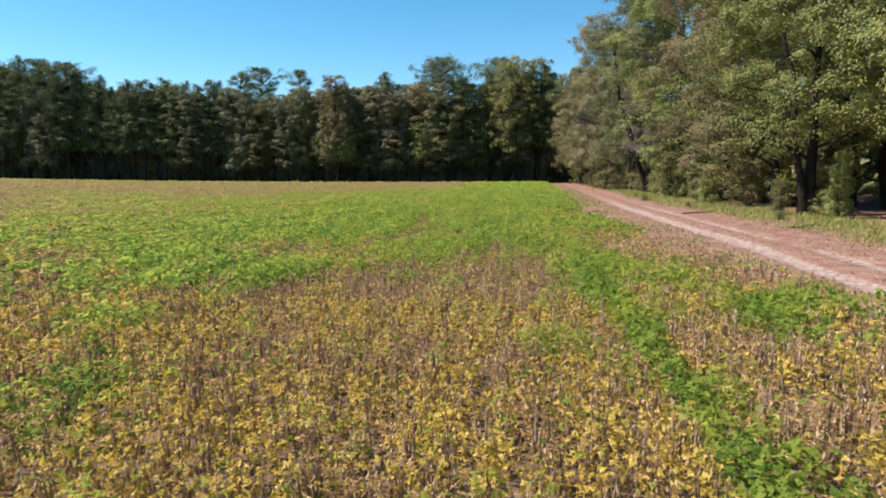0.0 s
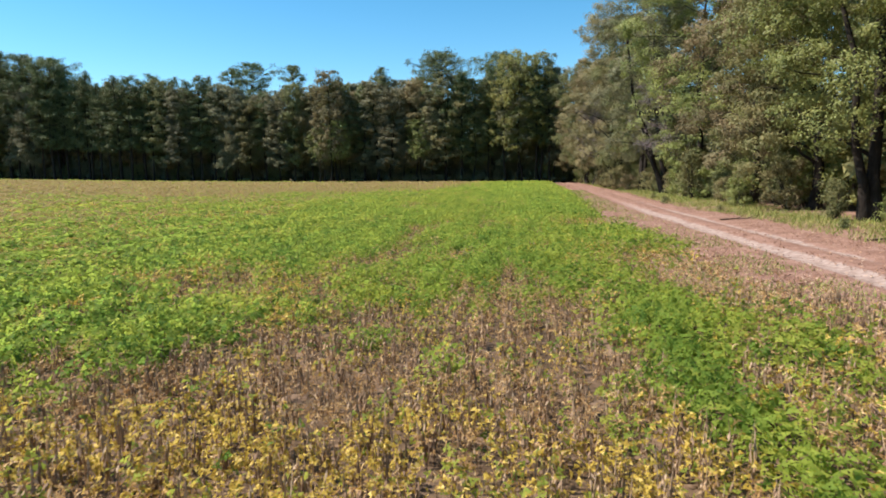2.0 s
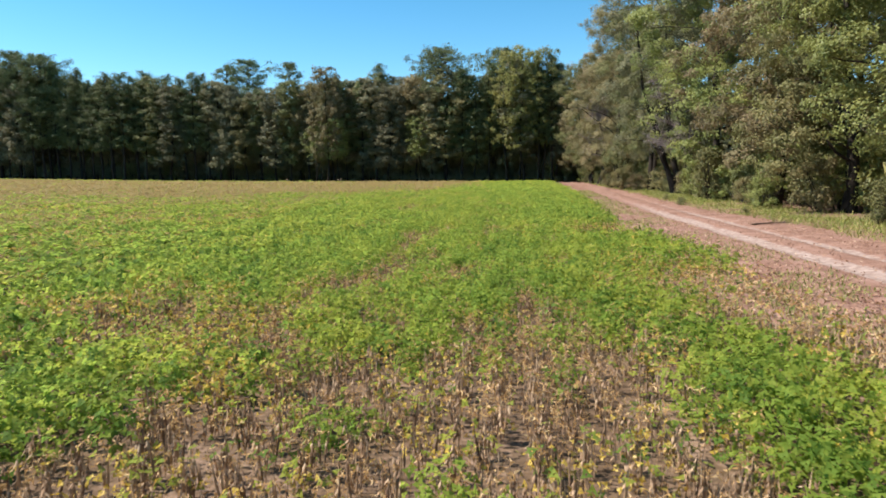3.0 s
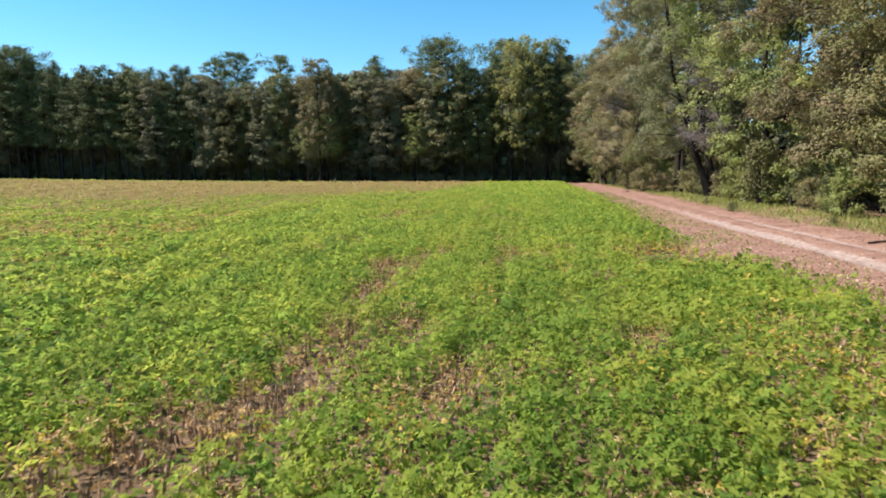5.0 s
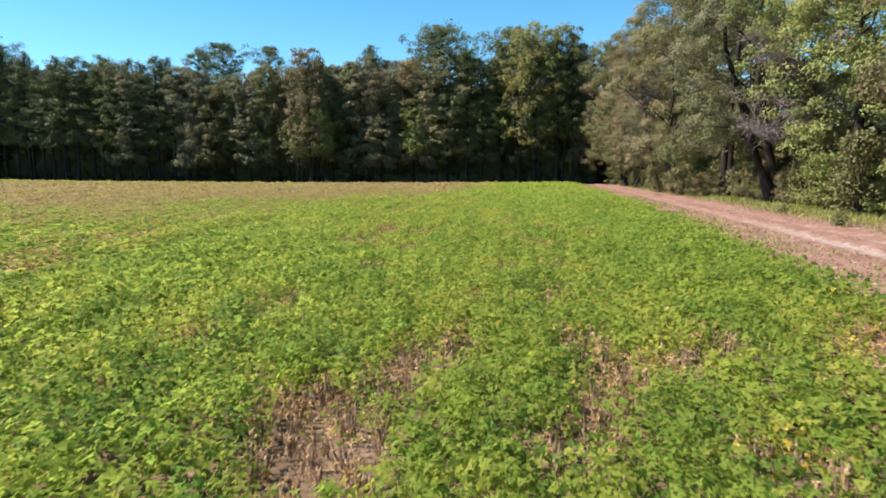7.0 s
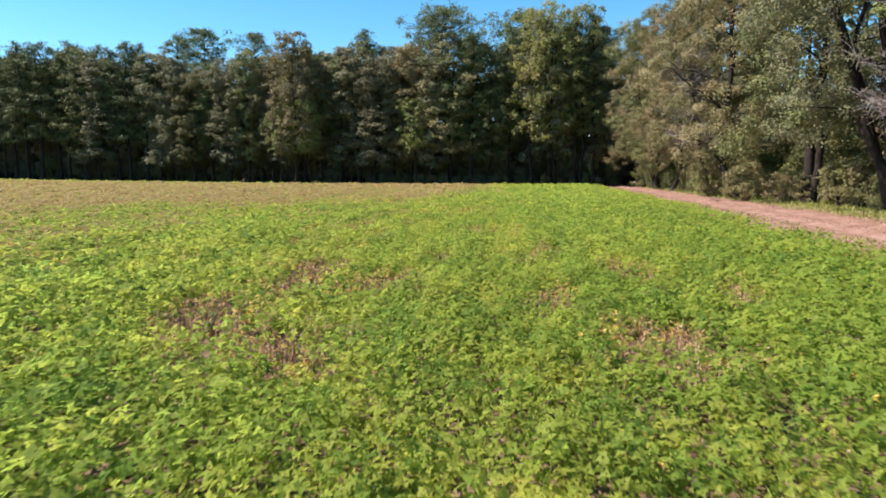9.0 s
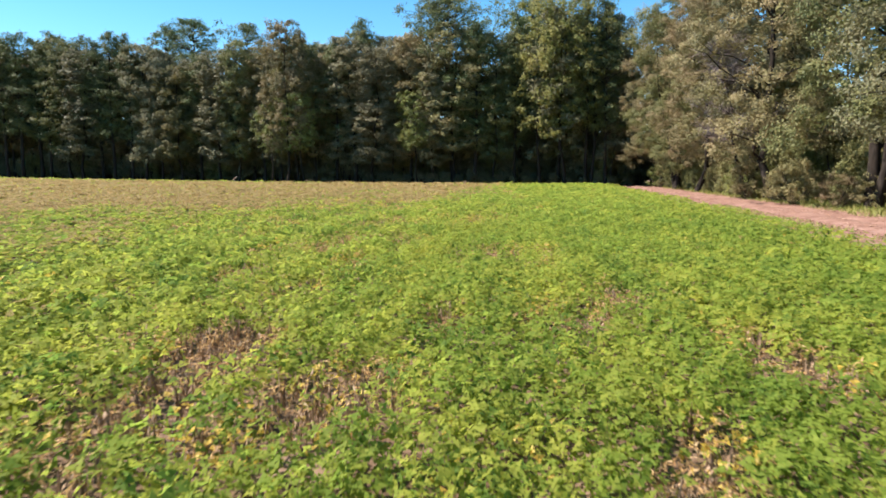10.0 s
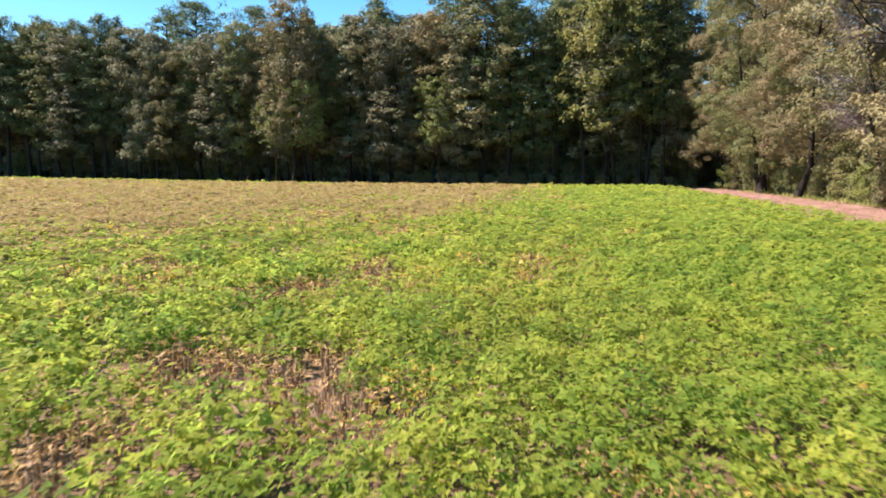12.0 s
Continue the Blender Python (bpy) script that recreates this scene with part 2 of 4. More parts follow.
fallen = foliage("fallen_leaf", [(0.0, (0.11, 0.05, 0.032)), (0.4, (0.245, 0.128, 0.082)), (0.8, (0.37, 0.23, 0.15)), (1.0, (0.52, 0.4, 0.29))], 0.1, 0.7)
leaf_green = foliage("tree_leaf_green", squeeze([(0.0, (0.108, 0.13, 0.033)), (0.45, (0.188, 0.22, 0.058)), (0.8, (0.272, 0.3, 0.086)), (1.0, (0.385, 0.405, 0.145))], 0.5), 0.3, 0.5, 0.5, 0.3, patches=0.7, patch_scale=0.45)
leaf_olive = foliage("tree_leaf_olive", squeeze([(0.0, (0.092, 0.1, 0.036)), (0.4, (0.146, 0.157, 0.054)), (0.75, (0.21, 0.215, 0.078)), (1.0, (0.34, 0.33, 0.15))], 0.5), 0.3, 0.55, 0.6, 0.25, patches=0.9, patch_scale=0.45)
leaf_russet = foliage("tree_leaf_russet", squeeze([(0.0, (0.113, 0.104, 0.0483)), (0.4, (0.181, 0.162, 0.0713)), (0.75, (0.249, 0.218, 0.0978)), (1.0, (0.384, 0.325, 0.172))], 0.5), 0.3, 0.55, 0.6, 0.25, patches=1.0, patch_scale=0.45)
pine_leaf = foliage("pine_needles", squeeze([(0.0, (0.053, 0.074, 0.03)), (0.5, (0.106, 0.14, 0.053)), (1.0, (0.205, 0.235, 0.093))], 0.5), 0.15, 0.55, 0.5, 0.25, patches=0.4, patch_scale=0.45)
leaf_gold = foliage("tree_leaf_gold", squeeze([(0.0, (0.125, 0.132, 0.042)), (0.45, (0.21, 0.214, 0.064)), (0.8, (0.29, 0.275, 0.083)), (1.0, (0.39, 0.36, 0.12))], 0.5), 0.35, 0.55, 0.4, 0.25, patches=0.7, patch_scale=0.45)
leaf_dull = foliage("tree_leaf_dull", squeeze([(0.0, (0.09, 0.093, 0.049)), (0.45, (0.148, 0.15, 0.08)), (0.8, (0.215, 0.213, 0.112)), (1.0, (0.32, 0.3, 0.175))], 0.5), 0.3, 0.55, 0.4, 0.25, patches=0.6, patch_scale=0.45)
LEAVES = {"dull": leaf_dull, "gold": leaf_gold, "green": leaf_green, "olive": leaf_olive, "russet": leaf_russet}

ROW_LEAN, ROW_GAP = 0.07, 0.38


def blob(x, y, cx, cy, rx, ry, lean=ROW_LEAN):
    return np.exp(-(((x - cx) - lean * (y - cy)) / rx) ** 2 - ((y - cy) / ry) ** 2)


# ---- ground and road ----
gx = np.unique(np.concatenate([np.linspace(-3500, -200, 12), np.linspace(-200, -20, 40), np.linspace(-20, 40, 90), np.linspace(40, 120, 20), np.linspace(120, 3500, 12)]))
gy = np.unique(np.concatenate([np.linspace(-3500, -40, 12), np.linspace(-40, 130, 171), np.linspace(130, 260, 30), np.linspace(260, 3500, 14)]))
X, Y = np.meshgrid(gx, gy)
Z = rise(X, Y) + 0.05 * (fractal(X * 0.5, Y * 0.5, 3) - 0.5) * (np.abs(X) < 150)
off_road = X - road_x(Y)
Z -= 0.09 * (smooth(-4.2, -3.4, off_road) - smooth(3.0, 3.8, off_road)) * ((Y > -40) & (Y < 126))
n_x, n_y = len(gx), len(gy)
i, j = np.meshgrid(np.arange(n_y - 1), np.arange(n_x - 1), indexing="ij")
quads = np.stack([i * n_x + j, i * n_x + j + 1, (i + 1) * n_x + j + 1, (i + 1) * n_x + j], -1).reshape(-1, 4)
ground = put("ground", mesh_of("ground", np.stack([X, Y, Z], -1).reshape(-1, 3), quads, [soil, litter_soil],
             ((X > crop_edge(Y) - 0.3) | (blob(X, Y, 6.6, 21.8, 2.1, 4.2, -0.15) + blob(X, Y, 6.2, 34.4, 2.1, 1.7, 0.1) > 0.5))[:-1, :-1].ravel().astype(int), False))
tagged(ground, "flat brown sandy field soil under the crop", "ground", kind="structure")

off = np.linspace(-4.2, 3.8, 61)
ys = np.linspace(-40, 126, 420)
O, RY = np.meshgrid(off, ys)
wob = 0.3 * (fractal(RY * 0.13, RY * 0 + 2, 21) - 0.5) + 0.14 * (fractal(RY * 0.6, RY * 0 + 5, 22) - 0.5)
RX = road_x(RY) + O
rut_l = np.exp(-((O + 0.85 - wob) / 0.3) ** 2)
rut_r = np.exp(-((O - 0.85 - wob) / 0.3) ** 2)
RZ = rise(RX, RY) - 0.06 * (rut_l + rut_r) + 0.05 * (fractal(RX * 1.6, RY * 1.6, 4) - 0.5) + 0.03 * np.exp(-(O / 0.5) ** 2)
RZ -= 0.05 * (smooth(-3.6, -4.2, O) + smooth(3.2, 3.8, O))
n_x, n_y = len(off), len(ys)
i, j = np.meshgrid(np.arange(n_y - 1), np.arange(n_x - 1), indexing="ij")
quads = np.stack([i * n_x + j, i * n_x + j + 1, (i + 1) * n_x + j + 1, (i + 1) * n_x + j], -1).reshape(-1, 4)
patchy = 0.6 * fractal(RX * 0.9, RY * 0.35, 31) + 0.4 * fractal(RX * 3.1, RY * 1.3, 33)
wear = np.clip(1.15 * np.exp(-((O + 0.85 - wob) / 0.36) ** 2) + 0.66 * np.exp(-((O - 0.85 - wob) / 0.34) ** 2) + 0.3 * np.exp(-(O / 1.1) ** 2), 0, 1)
wear = smooth(0.3, 0.9, wear * (0.3 + 1.4 * patchy)) * (0.25 + 0.75 * smooth(62, 38, RY))
me = mesh_of("road", np.stack([RX, RY, RZ], -1).reshape(-1, 3), quads, [track], None, False)
me.attributes.new("bare_sand", "FLOAT", "POINT").data.foreach_set("value", wear.ravel().astype(np.float32))
road = put("road", me)
tagged(road, "sandy two-rut farm track strewn with reddish leaves", "dirt road", kind="structure")

# ---- the bean field ----
BARE = [(-1.1, 25.7), (-1.3, 24.2), (0.5, 24.4), (-1.4, 31.7), (3.0, 26.3), (-6.6, 30.6), (-0.8, 31.4), (-1.2, 30.0), (-1.3, 28.7), (1.2, 32.1),
        (1.8, 38.4), (0.9, 28.7), (2.7, 31.8), (3.5, 30.8), (-5.5, 33.8), (-3.4, 35.5), (-3.0, 37.4), (0.4, 38.0), (0.1, 34.9), (1.6, 34.9)]
BARE += [(-0.3, 34.2), (-1.2, 32.9), (1.8, 33.2), (3.5, 35.2), (2.7, 34.4), (-3.3, 46.5), (-1.7, 45.4), (-2.1, 41.1), (0.9, 41.2), (2.7, 43.2),
         (2.2, 41.6), (2.4, 45.1), (4.1, 47.9), (-2.7, 49.0), (-2.3, 47.9), (-2.6, 50.8), (-1.6, 49.0), (-1.0, 49.0), (3.0, 50.2), (1.5, 47.7)]
BARE += [(-3.5, 51.4), (-0.6, 51.6), (1.3, 51.8), (2.2, 53.0), (-4.2, 55.0), (-6.6, 61.2), (-4.7, 58.4), (-3.4, 58.7), (-2.4, 56.0), (1.7, 58.0),
         (1.2, 56.3), (-0.2, 58.0), (0.6, 57.8), (-3.4, 60.8), (-2.2, 60.8), (-1.6, 59.7), (-3.7, 64.4), (-2.2, 65.6), (-2.9, 74.0)]
WIDE = [(-0.6, 25.6), (-0.9, 26.2), (-1.1, 25.0), (-0.2, 26.4), (0.9, 24.9), (-0.9, 32.2), (-1.2, 33.0), (-3.3, 46.9), (-2.9, 46.0), (-1.6, 45.2), (2.4, 45.3), (-4.2, 55.0), (-2.8, 53.4)]


def thin_corner(x, y):
    """Sandy, leaf-strewn patches by the track where hardly a plant stands."""
    ragged = 0.35 + 1.3 * fractal(x * 0.9, y * 0.7, 50)
    return np.clip((blob(x, y, 6.6, 21.8, 2.1, 4.2, -0.15) + blob(x, y, 6.2, 34.4, 2.1, 1.7, 0.1) + 0.7 * blob(x, y, 8.6, 29, 0.8, 5, 0.1)) * ragged, 0, 1)


def tan_stand(x, y):
    """The part of the field towards the far edge that has ripened to an even tan."""
    n1 = fractal(x * 0.12, y * 0.1, 43)
    return smooth(-40, 17, y - np.clip(91 + 1.25 * np.minimum(x, 0), 64, 110) + 44 * (n1 - 0.5) + 22 * (fractal(x * 0.4, y * 0.3, 44) - 0.5)) * smooth(6, -3, x - 0.1 * (y - 100)) * (1 - 0.85 * smooth(6, 2.5, 121.8 - y - 0.18 * x) * smooth(-14, -26, x))


def state_of(x, y):
    """How far the crop has died back: 0 leafy green, 0.5 yellow, 1 bare brown stalks."""
    n1, n2, n3 = fractal(x * 0.35, y * 0.22, 40), fractal(x * 1.1, y * 0.7, 41), fractal(x * 2.4, y * 1.5, 42)
    near = 1 - smooth(14, 28, y + 9 * (n1 - 0.5) + 0.3 * np.abs(x - 1))
    d = 0.12 + 0.58 * near + 0.85 * (n1 - 0.5) * (0.25 + 0.75 * near) + 1.0 * (n2 - 0.5) * (0.34 + 0.66 * near) + 0.6 * (n3 - 0.5) * (0.35 + 0.65 * near)
    # the yellow, half-withered front of the field
    d = d + (0.72 + 0.8 * (n2 - 0.5) - d) * 0.75 * smooth(14, 10, y - 0.25 * x)
    # withered bands along the rows
    d += 0.42 * (0.35 + 1.3 * n3) * blob(x, y, -2.0, 22.5, 0.7, 4.6, 0.12) + 0.3 * blob(x, y, 1.5, 19.5, 0.16, 4.5) + 0.35 * blob(x, y, -4.8, 20.5, 2.2, 2.6)
    d += 0.3 * blob(x, y, 0.1, 15.2, 1.6, 2.4)
    # green strips and patches
    d -= 0.9 * (0.4 + 1.1 * n2) * blob(x, y, 3.2, 9.8, 0.29, 6.0, 0.05) + 0.8 * blob(x, y, 3.9, 16.6, 0.7, 2.0) + 0.7 * blob(x, y, 6.3, 12.3, 1.5, 1.1)
    d -= 0.7 * blob(x, y, -4.9, 16.4, 1.0, 1.6, 0.3) + 0.6 * blob(x, y, -3.9, 15.5, 0.9, 0.8) + 0.5 * blob(x, y, -7.5, 18.8, 1.8, 1.2)
    d += 0.3 * smooth(-4, -13, x) * (0.4 + 1.4 * n1) * smooth(75, 45, y)
    # browning flecks before the tan stand
    d += 0.5 * smooth(0.46, 0.64, 0.45 * n2 + 0.3 * n3 + 0.25 * fractal(x * 0.45, y * 0.3, 46)) * (0.3 + 1.4 * fractal(x * 4.2, y * 2.4, 47)) * smooth(60, 66, y) * smooth(3, -2, x - 0.12 * (y - 60)) * smooth(-30, -16, x)
    # thin, sandy corner by the track
    d += 0.9 * thin_corner(x, y)
    for k, (cx, cy) in enumerate(BARE):
        grow = 1 + 0.3 * float(smooth(40, 52, cy))
        d += 1.22 * np.clip(3.4 * n3 - 1.0, 0, 1.15) * blob(x, y, cx, cy, grow * (0.26 + 0.2 * lattice(np.array(k), np.array(3), 1)), grow * (0.42 + 0.36 * lattice(np.array(k), np.array(7), 1)))
    for cx, cy in WIDE:
        d += 1.2 * np.clip(3.0 * n3 - 0.7, 0, 1.1) * blob(x, y, cx, cy, 0.5, 0.75)
    d += 0.5 * (d - 0.5) * near
    return np.clip(d, 0, 1)


def path_gap(x, y):
    """Distance in plan from the middle of the field, where the stand is seen closest."""
    return np.hypot(np.abs(x - 0.4), np.clip(y - 62, 0, 200) + np.clip(4 - y, 0, 200))


def sown(x0, x1, y0, y1, step, outer=False):
    """Places of the plants: along the drilled rows, a little off line; none beyond the field's edges."""
    u = np.arange(x0 - ROW_LEAN * y1, x1 - ROW_LEAN * y0, ROW_GAP)
    U, y = [g.ravel() for g in np.meshgrid(u, np.arange(y0, y1, step))]
    y = y + rng.normal(0, 0.3 * step, len(y))
    x = U + ROW_LEAN * y + rng.normal(0, 0.075, len(y))
    keep = (x > x0) & (x < x1) & (x < crop_edge(y) + 1.3 * (fractal(x * 0.8, y * 0.8, 70) - 0.45)) & (y + 0.18 * x < 121.8)
    keep &= ((x <= -0.78 * y - 2) | (y < 4.8)) if outer else (x > -0.78 * y - 2)
    return x[keep], y[keep]


def leafy(x, y, d, size, cell, cover=1.5):
    """Leaves over the rounded top of each plant, facing out and up; withered plants keep a few shreds."""
    n = len(x)
    thin = thin_corner(x, y)
    full = np.interp(d, (0.3, 0.5, 0.68, 0.9), (1.0, 0.85, 0.52, 0.3)) * (1 - 0.55 * smooth(0.25, 0.75, thin + 0.35 * (fractal(x * 1.7, y * 1.3, 52) - 0.5)))
    full = full + (0.95 - full) * 0.8 * smooth(15, 11, y) * (full < 0.95) * (thin < 0.3)
    full = full * (0.3 + 0.7 * smooth(-0.2, 1.5, crop_edge(y) - x + 1.2 * (fractal(x * 1.3, y * 0.9, 53) - 0.5)))
    full = full * (0.72 + 0.56 * rng.random(n))
    count = rng.poisson(cover * cell / (3 * 0.47 * size * size) * full)
    wide = np.sqrt(cell / 0.063) * rng.uniform(0.2, 0.32, n) * np.interp(d, (0.4, 0.8), (1.0, 0.75))
    row = np.round((x - ROW_LEAN * y) / ROW_GAP)
    uneven = 1.0 if size < 0.09 else 0.5
    tall = (0.37 + uneven * (0.22 * rng.random(n) ** 1.5 - 0.07) + 0.16 * (fractal(x * 0.7, y * 0.5, 60) - 0.4) + 0.12 * (value_noise(row * 0.53, y * 0.11, 62) - 0.5)) * np.interp(d, (0.4, 0.8), (1.0, 0.85))
    i = np.repeat(np.arange(n), count)
    m = len(i)
    # colour: by plant, and a little by leaf
    tone = 0.55 * fractal((x - ROW_LEAN * y) * 1.0, y * 0.08, 140) + 0.45 * fractal(x * 0.3, y * 0.2, 141) + 0.16 * rng.normal(0, 1, n)
    t = d[i] + rng.normal(0, 0.075, m)
    kind = np.zeros(m, int)
    kind[tone[i] + 0.09 * rng.normal(0, 1, m) + 0.25 * (t - 0.15) > 0.555 - 0.115 * smooth(30, 56, y[i]) + 0.1 * smooth(-4, -12, x[i]) + 0.15 * smooth(-1.5, 2.5, x[i]) * smooth(36, 44, y[i])] = 1
    front = smooth(17, 11, y[i])
    hue = fractal(x * 1.5, y * 1.1, 160) + rng.normal(0, 0.05, n)
    rank = np.empty(n)
    rank[np.argsort(hue)] = np.linspace(0, 1, n)
    r = np.clip(np.abs(rank[i] + rng.normal(0, 0.11, m)), 0, 1)
    late = t > 0.47
    kind[late] = np.where(r[late] < 0.14 + 0.36 * front[late], 2, np.where(r[late] < 0.55 + 0.33 * front[late], 3, kind[late]))
    done = t > 0.66
    kind[done] = np.where(r[done] < 0.08 + 0.46 * front[done], 2, np.where(r[done] < 0.2 + 0.42 * front[done], np.where(r[done] < 0.14, 0, 1), 3))
    stray = (t > 0.2) & (t < 0.47) & (r < 0.018)
    kind[stray] = 2
    streak = smooth(0.5, 0.72, fractal((x - ROW_LEAN * y) * 1.5, y * 0.05, 150))
    deep = (rng.random(n) < 0.05 + 0.16 * streak + 0.15 * smooth(46, 24, y) * smooth(0.42, 0.6, fractal(x * 0.55, y * 0.4, 152)))[i] & (kind < 2)
    kind[deep] = 5
    tan = tan_stand(x, y)[i] > 0.1 + 0.66 * rng.random(n)[i] + 0.2 * rng.random(m)
    kind[tan] = rng.choice((4, 3, 1), tan.sum(), p=(0.88, 0.04, 0.08))
    a = rng.uniform(0, 2 * np.pi, m)
    nz = 1 - (1 - rng.uniform(0.0, 1.0, m) ** 0.8) * (1.0 if size < 0.09 else 0.42)
    s = np.sqrt(1 - nz * nz)
    shell = np.where(rng.random(m) < 0.3, rng.uniform(0.35, 0.82, m), rng.uniform(0.82, 1.08, m))
    out = np.stack([np.cos(a) * s, np.sin(a) * s, 0 * a], -1)
    shape = np.stack([x[i], y[i], rise(x[i], y[i])], -1) + out * (wide[i] * shell)[:, None]
    low = 0.22 + 0.06 * smooth(18, 24, y[i]) + 0.22 * smooth(38, 54, y[i])
    shape[:, 2] += tall[i] * (low + (1 - low) * nz) * shell
    calm = (1.0 if size < 0.09 else 0.75 if size < 0.19 else 0.42) * (1 - 0.35 * smooth(38, 54, y[i]))[:, None]
    upright = 1.0 if size < 0.09 else 0.0
    face = unit((0.5 + 0.15 * upright) * calm * out + np.stack([0 * a, 0 * a, 0.5 - 0.18 * upright + 0.5 * nz], -1) + rng.normal(0, (0.3 + 0.06 * upright) * calm, (m, 3)) * (1 + 0.8 * (kind[:, None] == 3) + 0.9 * (kind[:, None] == 2)))
    way = np.stack([np.cos(a), np.sin(a), -0.6 + 0 * a], -1) + rng.normal(0, 0.6, (m, 3))
    way[:, 2] -= 1.2 * (kind == 3) + 0.6 * (kind == 2)
    along = unit(way - face * (way * face).sum(-1, keepdims=True))
    ln = size * rng.uniform(0.75, 1.25, m) * np.where(kind == 2, 0.72, 1.0)
    width = ln * np.where(kind == 3, rng.uniform(0.25, 0.5, m), rng.uniform(0.8, 1.12, m))
    # three leaflets to a leaf, the middle one foremost
    across = np.cross(face, along)
    pieces = []
    for turn in (0.0, 1.9, -1.9):
        way = unit(math.cos(turn) * along + math.sin(turn) * across + rng.normal(0, 0.16, (m, 3)))
        pieces.append(leaflets(shape + way * ln[:, None] * 0.55, way, unit(np.cross(face + rng.normal(0, 0.16, (m, 3)), way)), ln, width))
    v, q = joined(pieces)
    return v, q, np.tile(kind, 3)


def stalks(x, y, tall, thick, count):
    """Dry upright stems, several from each root, with short pods and leaf stubs."""
    i = np.repeat(np.arange(len(x)), count)
    n = len(i)
    tall, thick = tall[i] * rng.uniform(0.6, 1.1, n), thick[i] * rng.uniform(0.7, 1.3, n)
    base = np.stack([x[i] + rng.normal(0, 0.03, n), y[i] + rng.normal(0, 0.06, n), rise(x[i], y[i])], -1)
    lean = np.stack([rng.normal(0, 0.1, n), rng.normal(0, 0.1, n), np.ones(n)], -1)
    ang = rng.uniform(0, np.pi, n)
    pieces = [blades(base, lean, np.stack([np.cos(ang), np.sin(ang), 0 * ang], -1), tall, thick, 0.3)]
    for _ in range(3):
        f = rng.uniform(0.3, 0.97, n)[:, None]
        a = rng.uniform(0, 2 * np.pi, n)
        out = np.stack([np.cos(a), np.sin(a), rng.uniform(-3.5, -0.6, n)], -1)
        pieces.append(blades(base + unit(lean) * tall[:, None] * f, out, np.stack([-np.sin(a), np.cos(a), 0 * a], -1), rng.uniform(0.05, 0.09, n), thick, 0.15))
    return joined(pieces)


# nearest band first: how far from the middle of the field, leaf length, gap between plants, ground area that holds it
groups, stems = [], []
for lo, hi, size, step, box in ((0, 2.2, 0.042, 0.165, (-1.8, 2.6, 5, 64.2)), (2.2, 5, 0.05, 0.165, (-4.6, 5.4, 4.8, 67)), (5, 9, 0.067, 0.165, (-8.6, 9.4, 4.8, 71)),
                                (9, 15, 0.098, 0.165, (-14.6, 15, 5, 77)), (15, 26, 0.112, 0.2, (-25.6, 15, 8, 89)), (26, 45, 0.175, 0.28, (-44.6, 16, 12, 108)),
                                (45, 140, 0.36, 0.5, (-112, 17, 30, 145))):
    x, y = sown(*box, step)
    gap = path_gap(x, y)
    keep = (gap >= lo) & (gap < hi)
    x, y = x[keep], y[keep]
    d = state_of(x, y) + rng.normal(0, 0.08, len(x))
    groups.append(leafy(x, y, d, size, ROW_GAP * step, 1.85 if hi <= 9 else 1.65 if hi <= 15 else 1.45))
    if hi <= 26:
        keep = (rng.random(len(x)) < smooth(0.36, 0.62, d) * (1 - 0.2 * smooth(14, 10, y)) * (1 - smooth(0.3, 0.6, thin_corner(x, y)))) & (tan_stand(x, y) < 0.4)
        x, y, d = x[keep], y[keep], d[keep]
        coarse = (1.0, 1.1, 1.3, 1.9, 2.6)[len(groups) - 1]
        stems.append(stalks(x, y, rng.uniform(0.24, 0.44, len(x)) * (1 + 0.25 * smooth(16, 11, y)), np.full(len(x), 0.021 * coarse), rng.poisson(6.0 / coarse ** 1.2 * smooth(0.3, 0.7, d) + 0.4)))
# the rest of the field, beside and behind the flight
x, y = sown(-74, 12, -26, 100, 0.55, True)
groups.append(leafy(x, y, state_of(x, y) + rng.normal(0, 0.08, len(x)), 0.28, ROW_GAP * 0.55, 1.45))
verts, quads = joined([(v, q) for v, q, _ in groups])
kinds = np.concatenate([k for *_, k in groups])
crop = put("soybean_crop", mesh_of("soybean_crop", verts, quads, [bean_green, bean_lime, bean_yellow, bean_dry, bean_tan, bean_deep], kinds))
tagged(crop, "soybean crop turning from leafy green to yellow and brown", "crop", kind="stuff")
verts, quads = joined(stems)
dry = put("soybean_stalks", mesh_of("soybean_stalks", verts, quads, [bean_stalk]))
tagged(dry, "dry brown soybean stalks standing in rows", "crop stalks", kind="stuff")

# ---- leaf litter and verge ----
n = 60000
y = 4 + 118 * rng.random(n) ** 1.5
x = rng.uniform(0, 1, n) * (verge_x(y) + 1.5 - crop_edge(y) + 1.2) + crop_edge(y) - 1.2
y2 = rng.uniform(15, 38, 14000)
x2 = rng.uniform(3.5, 9, 14000)
keep = thin_corner(x2, y2) > 0.3 + 0.4 * rng.random(14000)
x, y = np.concatenate([x, x2[keep]]), np.concatenate([y, y2[keep]])
n = len(x)
rut = np.minimum(np.abs(x - road_x(y) + 0.85), np.abs(x - road_x(y) - 0.85))
keep = rng.random(n) < (0.12 + 0.88 * smooth(0.1, 0.7, rut)) * (0.35 + 0.9 * smooth(0.25, 0.7, fractal(x * 0.6, y * 0.4, 81)))
x, y = x[keep], y[keep]
ang = rng.uniform(0, 2 * np.pi, len(x))
size = rng.uniform(0.05, 0.1, len(x))
